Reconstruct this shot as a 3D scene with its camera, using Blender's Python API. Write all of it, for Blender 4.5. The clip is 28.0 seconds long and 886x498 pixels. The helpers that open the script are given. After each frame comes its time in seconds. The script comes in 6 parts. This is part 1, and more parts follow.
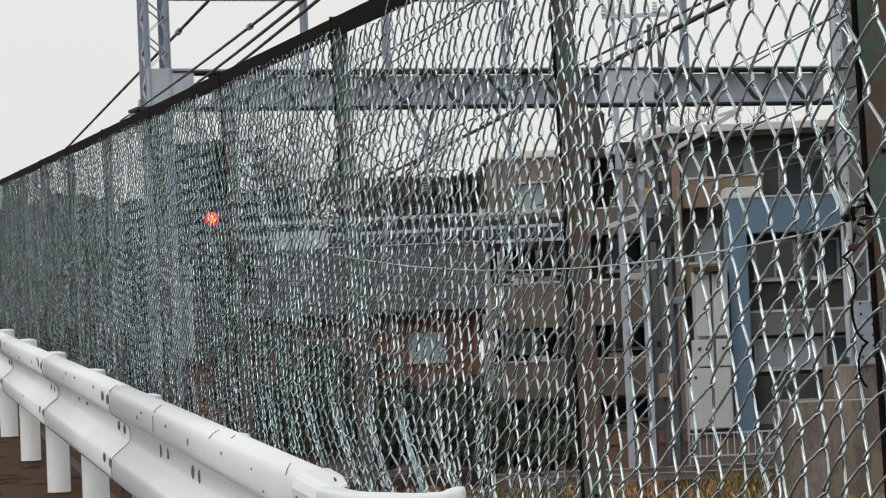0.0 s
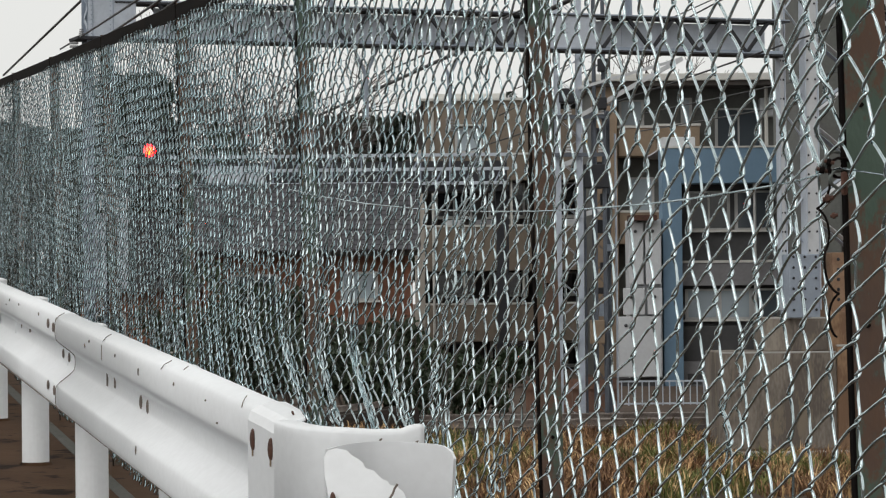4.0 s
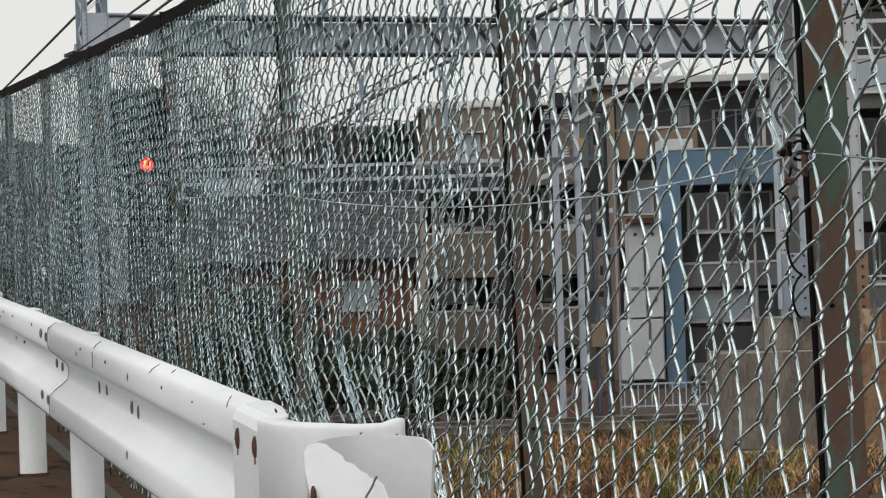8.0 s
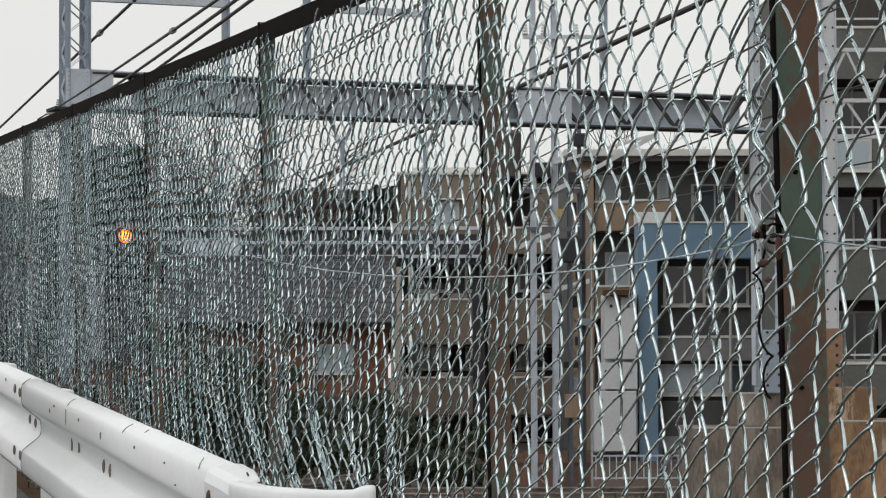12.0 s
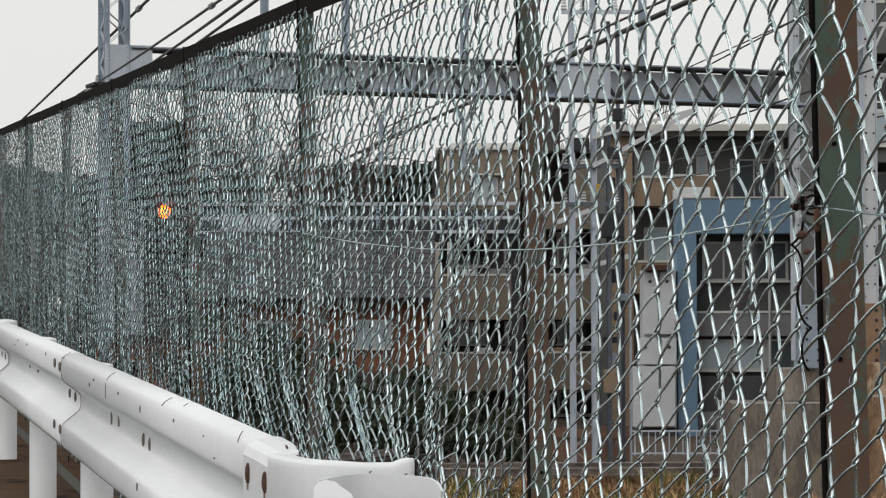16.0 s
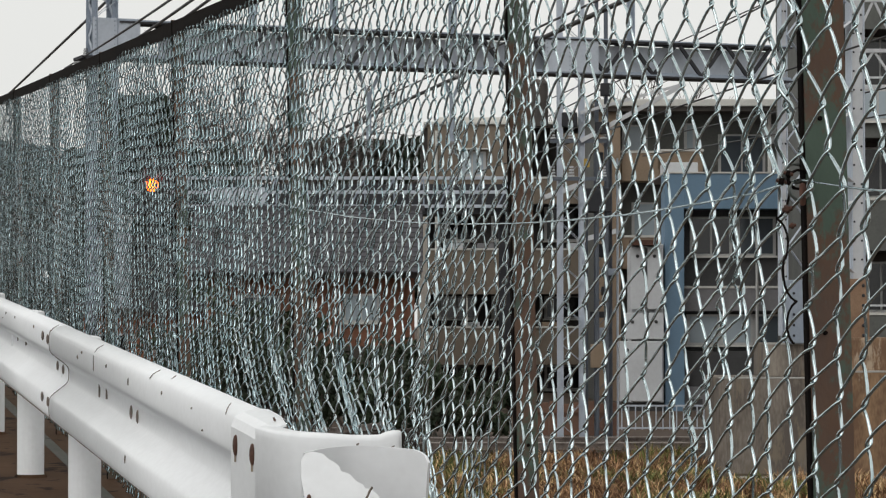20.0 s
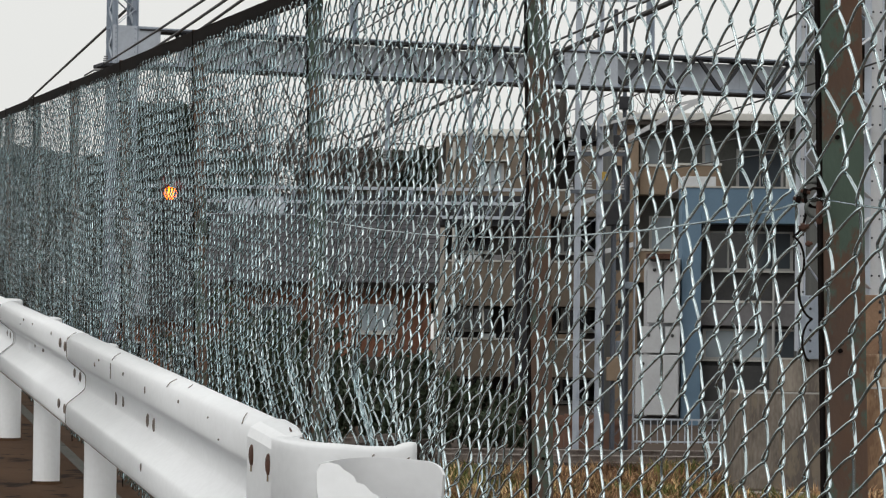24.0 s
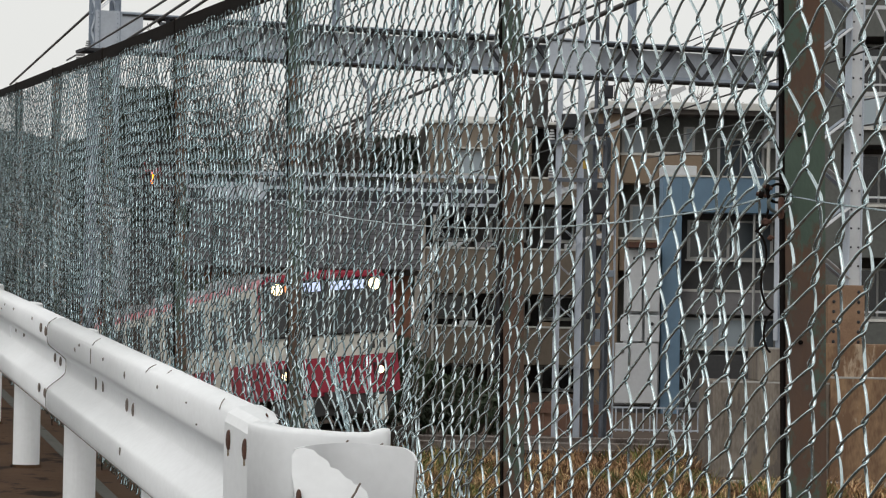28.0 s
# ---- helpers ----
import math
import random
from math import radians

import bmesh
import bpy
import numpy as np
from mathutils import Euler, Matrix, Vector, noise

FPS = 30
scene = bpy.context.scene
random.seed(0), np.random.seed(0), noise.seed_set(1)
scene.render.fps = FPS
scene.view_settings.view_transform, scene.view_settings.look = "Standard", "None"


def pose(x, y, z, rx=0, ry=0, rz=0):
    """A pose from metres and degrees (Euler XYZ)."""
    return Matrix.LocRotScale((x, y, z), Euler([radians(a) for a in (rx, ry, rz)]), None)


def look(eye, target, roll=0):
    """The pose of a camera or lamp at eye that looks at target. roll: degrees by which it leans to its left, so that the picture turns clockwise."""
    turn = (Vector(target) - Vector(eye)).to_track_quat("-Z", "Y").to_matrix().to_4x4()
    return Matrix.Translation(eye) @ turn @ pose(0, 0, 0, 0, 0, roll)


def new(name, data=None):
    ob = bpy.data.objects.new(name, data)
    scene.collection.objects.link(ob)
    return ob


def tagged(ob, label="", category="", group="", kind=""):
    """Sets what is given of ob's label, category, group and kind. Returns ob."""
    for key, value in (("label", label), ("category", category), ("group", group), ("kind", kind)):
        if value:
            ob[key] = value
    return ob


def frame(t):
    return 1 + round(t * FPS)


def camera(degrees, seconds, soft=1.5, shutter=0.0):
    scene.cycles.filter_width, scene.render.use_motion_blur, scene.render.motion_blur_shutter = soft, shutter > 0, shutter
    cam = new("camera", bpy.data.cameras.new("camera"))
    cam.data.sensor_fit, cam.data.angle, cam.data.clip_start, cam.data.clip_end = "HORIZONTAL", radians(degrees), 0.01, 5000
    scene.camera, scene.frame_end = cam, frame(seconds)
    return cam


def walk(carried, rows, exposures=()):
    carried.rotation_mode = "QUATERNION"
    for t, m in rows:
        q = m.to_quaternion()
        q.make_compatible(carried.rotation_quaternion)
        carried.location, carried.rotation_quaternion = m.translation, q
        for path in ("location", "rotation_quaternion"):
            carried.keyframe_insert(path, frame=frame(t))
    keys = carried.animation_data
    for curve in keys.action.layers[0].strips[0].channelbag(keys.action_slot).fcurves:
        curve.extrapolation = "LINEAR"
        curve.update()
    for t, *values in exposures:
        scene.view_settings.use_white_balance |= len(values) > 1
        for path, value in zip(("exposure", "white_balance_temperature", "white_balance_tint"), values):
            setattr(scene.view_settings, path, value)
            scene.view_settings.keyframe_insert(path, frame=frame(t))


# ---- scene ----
cam = camera(17.82, 28.0, 1.2)
walk(cam, [
    (0.0, look((0.050, 0.125, 1.534), (4.175, 19.679, 2.336), -2.50)),
    (1.0, look((-0.027, 0.095, 1.555), (4.285, 19.608, 2.366), -0.11)),
    (1.5, look((-0.037, 0.094, 1.549), (4.433, 19.575, 2.274), 0.01)),
    (2.0, look((-0.046, 0.095, 1.545), (4.578, 19.542, 2.207), 0.41)),
    (2.5, look((-0.042, 0.105, 1.541), (4.676, 19.532, 2.141), 0.71)),
    (3.0, look((-0.034, 0.116, 1.536), (4.680, 19.546, 2.019), 0.10)),
    (3.5, look((-0.031, 0.112, 1.533), (4.623, 19.559, 1.914), -0.45)),
    (5.5, look((-0.018, 0.096, 1.523), (4.484, 19.579, 1.897), -0.72)),
    (6.0, look((-0.015, 0.092, 1.521), (4.453, 19.583, 1.913), -0.89)),
    (6.5, look((-0.013, 0.089, 1.521), (4.377, 19.596, 2.013), -0.89)),
    (7.0, look((-0.009, 0.086, 1.519), (4.386, 19.592, 2.008), -1.35)),
    (7.5, look((-0.000, 0.064, 1.510), (4.469, 19.554, 1.930), -1.52)),
    (8.0, look((0.012, 0.040, 1.499), (4.585, 19.506, 1.930), -1.90)),
    (8.5, look((0.022, 0.020, 1.497), (4.739, 19.448, 2.018), -2.16)),
    (9.0, look((0.025, 0.000, 1.497), (4.920, 19.382, 2.123), -1.85)),
    (9.5, look((0.028, 0.004, 1.500), (5.036, 19.356, 2.148), -1.89)),
    (10.0, look((0.028, 0.008, 1.502), (5.008, 19.365, 2.216), -1.46)),
    (10.5, look((0.019, 0.000, 1.504), (4.980, 19.359, 2.297), -1.10)),
    (11.0, look((0.012, -0.008, 1.503), (4.914, 19.363, 2.365), -0.56)),
    (11.5, look((0.007, -0.007, 1.506), (4.819, 19.385, 2.387), -0.31)),
    (12.0, look((0.001, -0.007, 1.507), (4.739, 19.404, 2.401), -0.19)),
    (12.5, look((-0.001, -0.009, 1.507), (4.654, 19.420, 2.429), -0.06)),
    (14.5, look((-0.002, -0.019, 1.503), (4.513, 19.448, 2.322), -0.13)),
    (15.0, look((-0.002, -0.021, 1.503), (4.508, 19.447, 2.296), -0.17)),
    (15.5, look((0.000, -0.017, 1.502), (4.486, 19.459, 2.254), -0.21)),
    (16.0, look((0.001, -0.011, 1.501), (4.472, 19.469, 2.223), -0.20)),
    (16.5, look((0.002, -0.005, 1.500), (4.429, 19.487, 2.176), -0.12)),
    (17.0, look((0.001, 0.002, 1.500), (4.384, 19.505, 2.136), -0.00)),
    (17.5, look((-0.000, -0.008, 1.500), (4.394, 19.494, 2.099), -0.04)),
    (18.0, look((-0.003, -0.017, 1.499), (4.439, 19.475, 2.091), -0.02)),
    (18.5, look((-0.006, -0.022, 1.499), (4.522, 19.450, 2.090), -0.03)),
    (19.0, look((-0.010, -0.026, 1.499), (4.539, 19.441, 2.078), 0.07)),
    (19.5, look((-0.006, -0.030, 1.499), (4.553, 19.435, 2.059), -0.04)),
    (20.0, look((-0.004, -0.034, 1.498), (4.553, 19.432, 2.039), -0.05)),
    (20.5, look((-0.006, -0.043, 1.499), (4.552, 19.423, 2.032), 0.12)),
    (21.0, look((-0.011, -0.052, 1.500), (4.550, 19.413, 2.051), 0.26)),
    (21.5, look((-0.009, -0.047, 1.500), (4.537, 19.422, 2.067), 0.33)),
    (22.0, look((-0.010, -0.040, 1.500), (4.520, 19.431, 2.089), 0.33)),
    (22.5, look((-0.011, -0.044, 1.501), (4.479, 19.435, 2.135), 0.42)),
    (24.5, look((-0.011, -0.063, 1.502), (4.434, 19.427, 2.113), 0.72)),
    (25.0, look((-0.012, -0.068, 1.503), (4.471, 19.414, 2.107), 0.89)),
    (25.5, look((-0.014, -0.072, 1.503), (4.519, 19.399, 2.090), 1.06)),
    (26.0, look((-0.016, -0.075, 1.506), (4.549, 19.388, 2.095), 1.00)),
    (26.5, look((-0.011, -0.075, 1.508), (4.581, 19.380, 2.152), 0.91)),
    (27.0, look((-0.007, -0.076, 1.510), (4.602, 19.375, 2.178), 0.51)),
    (27.5, look((-0.017, -0.130, 1.509), (4.581, 19.323, 2.164), 0.75)),
    (28.0, look((-0.024, -0.185, 1.506), (4.545, 19.279, 2.033), 1.06)),
])

# ---- light: a bright overcast sky ----
world = bpy.data.worlds.new("overcast_sky")
scene.world = world
world.use_nodes = True
wn, wl = world.node_tree.nodes, world.node_tree.links
wn.clear()
sky = wn.new("ShaderNodeTexSky")
sky.sky_type, sky.sun_disc = "NISHITA", False
sky.sun_elevation, sky.sun_rotation = radians(45), radians(227)
sky.dust_density = 4.0
dull = wn.new("ShaderNodeHueSaturation")
dull.inputs["Saturation"].default_value, dull.inputs["Value"].default_value = 0.15, 0.12
cloud = wn.new("ShaderNodeMix")
cloud.data_type = "RGBA"
cloud.inputs["Factor"].default_value = 0.85
cloud.inputs[7].default_value = (0.875, 0.88, 0.855, 1)
back = wn.new("ShaderNodeBackground")
back.inputs["Strength"].default_value = 1.0
wout = wn.new("ShaderNodeOutputWorld")
wl.new(sky.outputs["Color"], dull.inputs["Color"])
wl.new(dull.outputs["Color"], cloud.inputs[6])
wl.new(cloud.outputs[2], back.inputs["Color"])
wl.new(back.outputs["Background"], wout.inputs["Surface"])

sun_data = bpy.data.lights.new("sun", "SUN")
sun_data.energy, sun_data.angle, sun_data.color = 0.62, radians(40), (1.0, 0.98, 0.95)
sun = new("sun", sun_data)
sun.matrix_world = look((-32, -30, 44), (0, 0, 0))
scene.view_settings.exposure = 0.0


# ---- materials ----
def surface(name, colour, rough=0.7, metal=0.0, other=None, large=1.5, fine=40.0, mix=0.5, bump=0.15, second=None, second_at=0.62,
            second_scale=6.0, vary=0.0, stretch=(1, 1, 1), shine=0.5):
    """A procedural surface: two colours mixed by stains and grain, a second coat in patches, bump, and a change from piece to piece."""
    m = bpy.data.materials.new(name)
    m.use_nodes = True
    n, l = m.node_tree.nodes, m.node_tree.links
    b = n["Principled BSDF"]
    tc = n.new("ShaderNodeTexCoord")
    mp = n.new("ShaderNodeMapping")
    mp.inputs["Scale"].default_value = stretch
    l.new(tc.outputs["Object"], mp.inputs["Vector"])
    other = other or tuple(c * 0.65 for c in colour)
    big = n.new("ShaderNodeTexNoise")
    big.inputs["Scale"].default_value, big.inputs["Detail"].default_value, big.inputs["Roughness"].default_value = large, 5, 0.65
    small = n.new("ShaderNodeTexNoise")
    small.inputs["Scale"].default_value, small.inputs["Detail"].default_value = fine, 4
    for q in (big, small):
        l.new(mp.outputs["Vector"], q.inputs["Vector"])
    add = n.new("ShaderNodeMath")
    add.operation = "MULTIPLY_ADD"
    add.inputs[1].default_value = 0.4
    l.new(small.outputs["Fac"], add.inputs[0])
    l.new(big.outputs["Fac"], add.inputs[2])
    ramp = n.new("ShaderNodeMapRange")
    ramp.inputs["From Min"].default_value, ramp.inputs["From Max"].default_value = 0.5, 0.95
    ramp.inputs["To Max"].default_value = mix * 2
    l.new(add.outputs[0], ramp.inputs["Value"])
    col = n.new("ShaderNodeMix")
    col.data_type = "RGBA"
    col.inputs[6].default_value, col.inputs[7].default_value = (*colour, 1), (*other, 1)
    l.new(ramp.outputs[0], col.inputs["Factor"])
    last = col.outputs[2]
    if second:
        spot = n.new("ShaderNodeTexNoise")
        spot.inputs["Scale"].default_value, spot.inputs["Detail"].default_value, spot.inputs["Roughness"].default_value = second_scale, 6, 0.7
        l.new(mp.outputs["Vector"], spot.inputs["Vector"])
        edge = n.new("ShaderNodeMapRange")
        edge.inputs["From Min"].default_value, edge.inputs["From Max"].default_value = second_at - 0.03, second_at + 0.03
        l.new(spot.outputs["Fac"], edge.inputs["Value"])
        top = n.new("ShaderNodeMix")
        top.data_type = "RGBA"
        top.inputs[7].default_value = (*second, 1)
        l.new(edge.outputs[0], top.inputs["Factor"])
        l.new(last, top.inputs[6])
        last = top.outputs[2]
    if vary:
        info = n.new("ShaderNodeObjectInfo")
        geo = n.new("ShaderNodeNewGeometry")
        both = n.new("ShaderNodeMath")
        both.operation = "ADD"
        l.new(info.outputs["Random"], both.inputs[0])
        l.new(geo.outputs["Random Per Island"], both.inputs[1])
        span = n.new("ShaderNodeMapRange")
        span.inputs["From Max"].default_value = 2.0
        span.inputs["To Min"].default_value, span.inputs["To Max"].default_value = 1 - vary, 1 + vary
        l.new(both.outputs[0], span.inputs["Value"])
        hue = n.new("ShaderNodeHueSaturation")
        l.new(span.outputs[0], hue.inputs["Value"])
        l.new(last, hue.inputs["Color"])
        last = hue.outputs["Color"]
    l.new(last, b.inputs["Base Color"])
    rr = n.new("ShaderNodeMapRange")
    rr.inputs["To Min"].default_value, rr.inputs["To Max"].default_value = max(0.05, rough - 0.12), min(1, rough + 0.12)
    l.new(small.outputs["Fac"], rr.inputs["Value"])
    l.new(rr.outputs[0], b.inputs["Roughness"])
    b.inputs["Metallic"].default_value = metal
    b.inputs["Specular IOR Level"].default_value = shine
    if bump:
        bp = n.new("ShaderNodeBump")
        bp.inputs["Strength"].default_value, bp.inputs["Distance"].default_value = bump, 0.01
        l.new(add.outputs[0], bp.inputs["Height"])
        l.new(bp.outputs["Normal"], b.inputs["Normal"])
    return m


def glow(name, colour, power):
    m = bpy.data.materials.new(name)
    m.use_nodes = True
    b = m.node_tree.nodes["Principled BSDF"]
    b.inputs["Base Color"].default_value = (*colour, 1)
    b.inputs["Emission Color"].default_value = (*colour, 1)
    b.inputs["Emission Strength"].default_value = power
    return m


def glass(name, colour, rough=0.08):
    m = bpy.data.materials.new(name)
    m.use_nodes = True
    b = m.node_tree.nodes["Principled BSDF"]
    b.inputs["Base Color"].default_value = (*colour, 1)
    b.inputs["Roughness"].default_value = rough
    b.inputs["Specular IOR Level"].default_value = 0.6
    return m


WIRE = surface("galvanised_wire", (0.71, 0.81, 0.84), 0.0, 1.0, (0.16, 0.23, 0.22), 10, 70, 0.25, 0.0, vary=0.15)
WIRE_GREEN = surface("green_coated_wire", (0.485, 0.605, 0.645), 0.0, 1.0, (0.1, 0.16, 0.16), 6, 40, 0.4, 0.0, vary=0.35)
WIRE_OLD = surface("weathered_wire", (0.17, 0.2, 0.19), 0.5, 0.7, (0.1, 0.09, 0.08), 10, 100)
POST_PAINT = surface("peeling_post_paint", (0.115, 0.078, 0.062), 0.75, 0.0, (0.15, 0.088, 0.058), 7, 60, 0.5, 0.5,
                     (0.09, 0.125, 0.1), 0.52, 9.0, stretch=(1, 1, 0.6), shine=0.2)
# Near-black: includes the shadow on post flanges and under the top rail
POST_EDGE = surface("dark_and_shaded_steel", (0.007, 0.006, 0.006), 0.9, 0.0, (0.014, 0.01, 0.008), 4, 60, shine=0.05)
RUST = surface("rust", (0.12, 0.05, 0.032), 0.8, 0.1, (0.055, 0.028, 0.02), 14, 120, 0.6, 0.5)
WHITE = surface("white_rail_paint", (0.915, 0.93, 0.95), 0.36, 0.0, (0.8, 0.81, 0.825), 1.1, 45, 0.45, 0.05,
                (0.47, 0.43, 0.38), 0.77, 9.0, stretch=(1, 0.6, 1))
# Scraped paint; its dark tone also draws the shadow along the beam's edge
SCAR_AND_SHADE = surface("scraped_paint_and_shadow", (0.12, 0.1, 0.09), 0.7, 0.1, (0.22, 0.17, 0.14), 20, 150)
PAVING = surface("wet_roadside_concrete", (0.06, 0.034, 0.02), 0.8, 0.0, (0.095, 0.058, 0.036), 1.6, 30, 0.45, 0.6, (0.016, 0.01, 0.007), 0.58, 3.0, shine=0.05)
ASPHALT = surface("asphalt", (0.036, 0.036, 0.038), 0.8, 0.0, (0.055, 0.054, 0.052), 0.7, 90, 0.5, 0.6)
KERB = surface("kerb_concrete", (0.085, 0.08, 0.07), 0.85, 0.0, (0.045, 0.048, 0.038), 2, 40, 0.5, 0.4)
STEEL = surface("grey_blue_painted_steel", (0.33, 0.38, 0.45), 0.5, 0.1, (0.25, 0.29, 0.35), 1.2, 25, 0.5, 0.1)
STEEL_PALE = surface("pale_galvanised_steel", (0.54, 0.59, 0.66), 0.5, 0.1, (0.42, 0.46, 0.52), 1.5, 25, 0.5, 0.1)
STEEL_BROWN = surface("brown_stained_steel", (0.34, 0.22, 0.14), 0.7, 0.1, (0.22, 0.13, 0.08), 2, 30, 0.6, 0.2)
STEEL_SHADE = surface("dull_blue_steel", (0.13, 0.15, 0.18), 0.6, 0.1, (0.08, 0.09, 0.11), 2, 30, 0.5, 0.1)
TANK = surface("brown_grey_tank_paint", (0.06, 0.055, 0.052), 0.6, 0.1, (0.095, 0.08, 0.07), 2, 25)
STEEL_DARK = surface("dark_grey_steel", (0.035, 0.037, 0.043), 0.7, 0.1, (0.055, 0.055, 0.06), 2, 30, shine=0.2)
CABLE = surface("black_cable", (0.022, 0.022, 0.024), 0.6, 0.0, (0.04, 0.04, 0.04), 3, 40)
PORCELAIN = surface("brown_insulator", (0.2, 0.21, 0.22), 0.25, 0.0, (0.3, 0.3, 0.3), 4, 30)
FOOTING = surface("stained_footing_concrete", (0.29, 0.255, 0.215), 0.9, 0.0, (0.12, 0.1, 0.085), 1.3, 22, 0.75, 0.5,
                  (0.2, 0.165, 0.125), 0.57, 2.2, stretch=(1, 1, 0.3))
FOOTING_RUST = surface("rust_stained_concrete", (0.36, 0.23, 0.13), 0.9, 0.0, (0.17, 0.1, 0.06), 1.4, 22, 0.75, 0.5,
                       (0.42, 0.33, 0.24), 0.6, 1.8, stretch=(1, 1, 0.35))
LEDGE = surface("pale_ledge_concrete", (0.42, 0.41, 0.39), 0.9, 0.0, (0.3, 0.29, 0.27), 1.5, 30, 0.5, 0.3)
BEIGE = surface("beige_render", (0.22, 0.18, 0.14), 0.9, 0.0, (0.16, 0.13, 0.1), 0.5, 12, 0.5, 0.15, (0.14, 0.115, 0.09), 0.64, 0.9, stretch=(1, 1, 0.35))
PILLAR = surface("pale_render", (0.46, 0.42, 0.37), 0.9, 0.0, (0.36, 0.33, 0.29), 0.7, 14, 0.5, 0.1, stretch=(1, 1, 0.3))
COPING = surface("white_coping", (0.66, 0.65, 0.61), 0.8, 0.0, (0.5, 0.49, 0.46), 1, 20)
GREYGREEN = surface("grey_green_render", (0.135, 0.14, 0.13), 0.9, 0.0, (0.09, 0.092, 0.087), 0.5, 12, 0.5, 0.15)
# Wall colour with the shade of the balcony recesses put into it
DIM = surface("recess_shade_tone", (0.07, 0.063, 0.06), 0.95, 0.0, (0.045, 0.042, 0.04), 0.7, 12)
TAN = surface("tan_panel", (0.29, 0.215, 0.15), 0.85, 0.0, (0.22, 0.165, 0.115), 0.8, 15)
CGREY = surface("grey_wall_panel", (0.24, 0.235, 0.245), 0.85, 0.0, (0.18, 0.175, 0.18), 0.7, 14, 0.5, 0.1)
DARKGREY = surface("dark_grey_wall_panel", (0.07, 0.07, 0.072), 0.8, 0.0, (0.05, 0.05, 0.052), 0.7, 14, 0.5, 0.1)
BLUE = surface("blue_cladding", (0.155, 0.255, 0.36), 0.55, 0.0, (0.13, 0.215, 0.3), 0.6, 14, 0.5, 0.08)
OFFWHITE = surface("off_white_panel", (0.62, 0.64, 0.66), 0.7, 0.0, (0.52, 0.53, 0.55), 0.8, 14, 0.5, 0.08)
PANE = glass("window_glass", (0.07, 0.085, 0.1))
PANE_PALE = glass("curtained_glass", (0.34, 0.4, 0.44), 0.2)
PANE_DARK = glass("dark_glass", (0.012, 0.013, 0.016))
FRAME = surface("window_frame", (0.5, 0.5, 0.49), 0.5, 0.3, (0.4, 0.4, 0.39), 2, 30)
ROOF = surface("slate_roof", (0.066, 0.064, 0.072), 0.85, 0.0, (0.045, 0.044, 0.05), 0.8, 10, 0.5, 0.2, vary=0.09)
BRICK = surface("orange_brown_wall", (0.24, 0.1, 0.055), 0.85, 0.0, (0.13, 0.06, 0.04), 0.8, 14, 0.5, 0.2)
# Eaves timber; also the shade inside the balcony block's openings
HOUSE_DARK = surface("dark_timber_and_shade", (0.045, 0.04, 0.038), 0.8, 0.0, (0.07, 0.055, 0.045), 2, 20)
BARK = surface("bark", (0.075, 0.06, 0.05), 0.9, 0.0, (0.13, 0.11, 0.09), 4, 30, 0.5, 0.5)
LEAF = surface("evergreen_leaves", (0.02, 0.034, 0.015), 0.6, 0.0, (0.035, 0.052, 0.022), 1.5, 20, 0.5, 0.0, vary=0.5)
LEAF_DARK = surface("hedge_leaves", (0.012, 0.022, 0.012), 0.7, 0.0, (0.022, 0.034, 0.017), 1.2, 20, 0.5, 0.0, vary=0.5)
STRAW = surface("dry_grass", (0.55, 0.32, 0.16), 0.85, 0.0, (0.1, 0.045, 0.022), 1.3, 20, 0.7, 0.0, vary=0.7)
PALE_STRAW = surface("pale_dry_grass", (0.68, 0.52, 0.3), 0.85, 0.0, (0.5, 0.3, 0.12), 1.3, 20, 0.6, 0.0, vary=0.4)
GRASS = surface("green_grass", (0.2, 0.2, 0.05), 0.8, 0.0, (0.07, 0.09, 0.025), 1.0, 20, 0.6, 0.0, vary=0.45)
SOIL = surface("railside_soil", (0.04, 0.026, 0.018), 0.95, 0.0, (0.085, 0.052, 0.032), 0.4, 12, 0.6, 0.5)
BALLAST = surface("ballast", (0.035, 0.024, 0.019), 0.95, 0.0, (0.018, 0.013, 0.01), 1.2, 14, 0.6, 0.8)
RAIL = surface("rail_steel", (0.42, 0.37, 0.34), 0.45, 0.6, (0.1, 0.07, 0.055), 2, 40)
SLEEPER = surface("sleeper", (0.055, 0.042, 0.033), 0.9, 0.0, (0.03, 0.024, 0.02), 2, 20, vary=0.2)
BROWNWALL = surface("red_brown_fence_board", (0.2, 0.11, 0.075), 0.85, 0.0, (0.13, 0.075, 0.055), 1, 20, vary=0.2)
T_RED = surface("train_red", (0.34, 0.008, 0.035), 0.35, 0.0, (0.28, 0.008, 0.03), 0.6, 10, 0.4, 0.0)
T_WHITE = surface("train_ivory", (0.68, 0.66, 0.6), 0.4, 0.0, (0.6, 0.58, 0.52), 0.6, 10, 0.4, 0.0)
T_GREY = surface("train_underframe", (0.045, 0.045, 0.048), 0.7, 0.1, (0.08, 0.075, 0.07), 2, 20)
T_ROOF = surface("train_roof_grey", (0.3, 0.3, 0.31), 0.6, 0.0, (0.22, 0.22, 0.23), 1, 15)
BLACK = surface("signal_black", (0.016, 0.016, 0.018), 0.6, 0.0, (0.03, 0.03, 0.03), 4, 40)
LENS_OFF = glass("unlit_lens", (0.02, 0.018, 0.016), 0.2)
RED_GLOW = glow("red_lamp", (1.0, 0.004, 0.006), 16.0)
RED_CORE = glow("red_lamp_core", (1.0, 0.05, 0.006), 16.0)
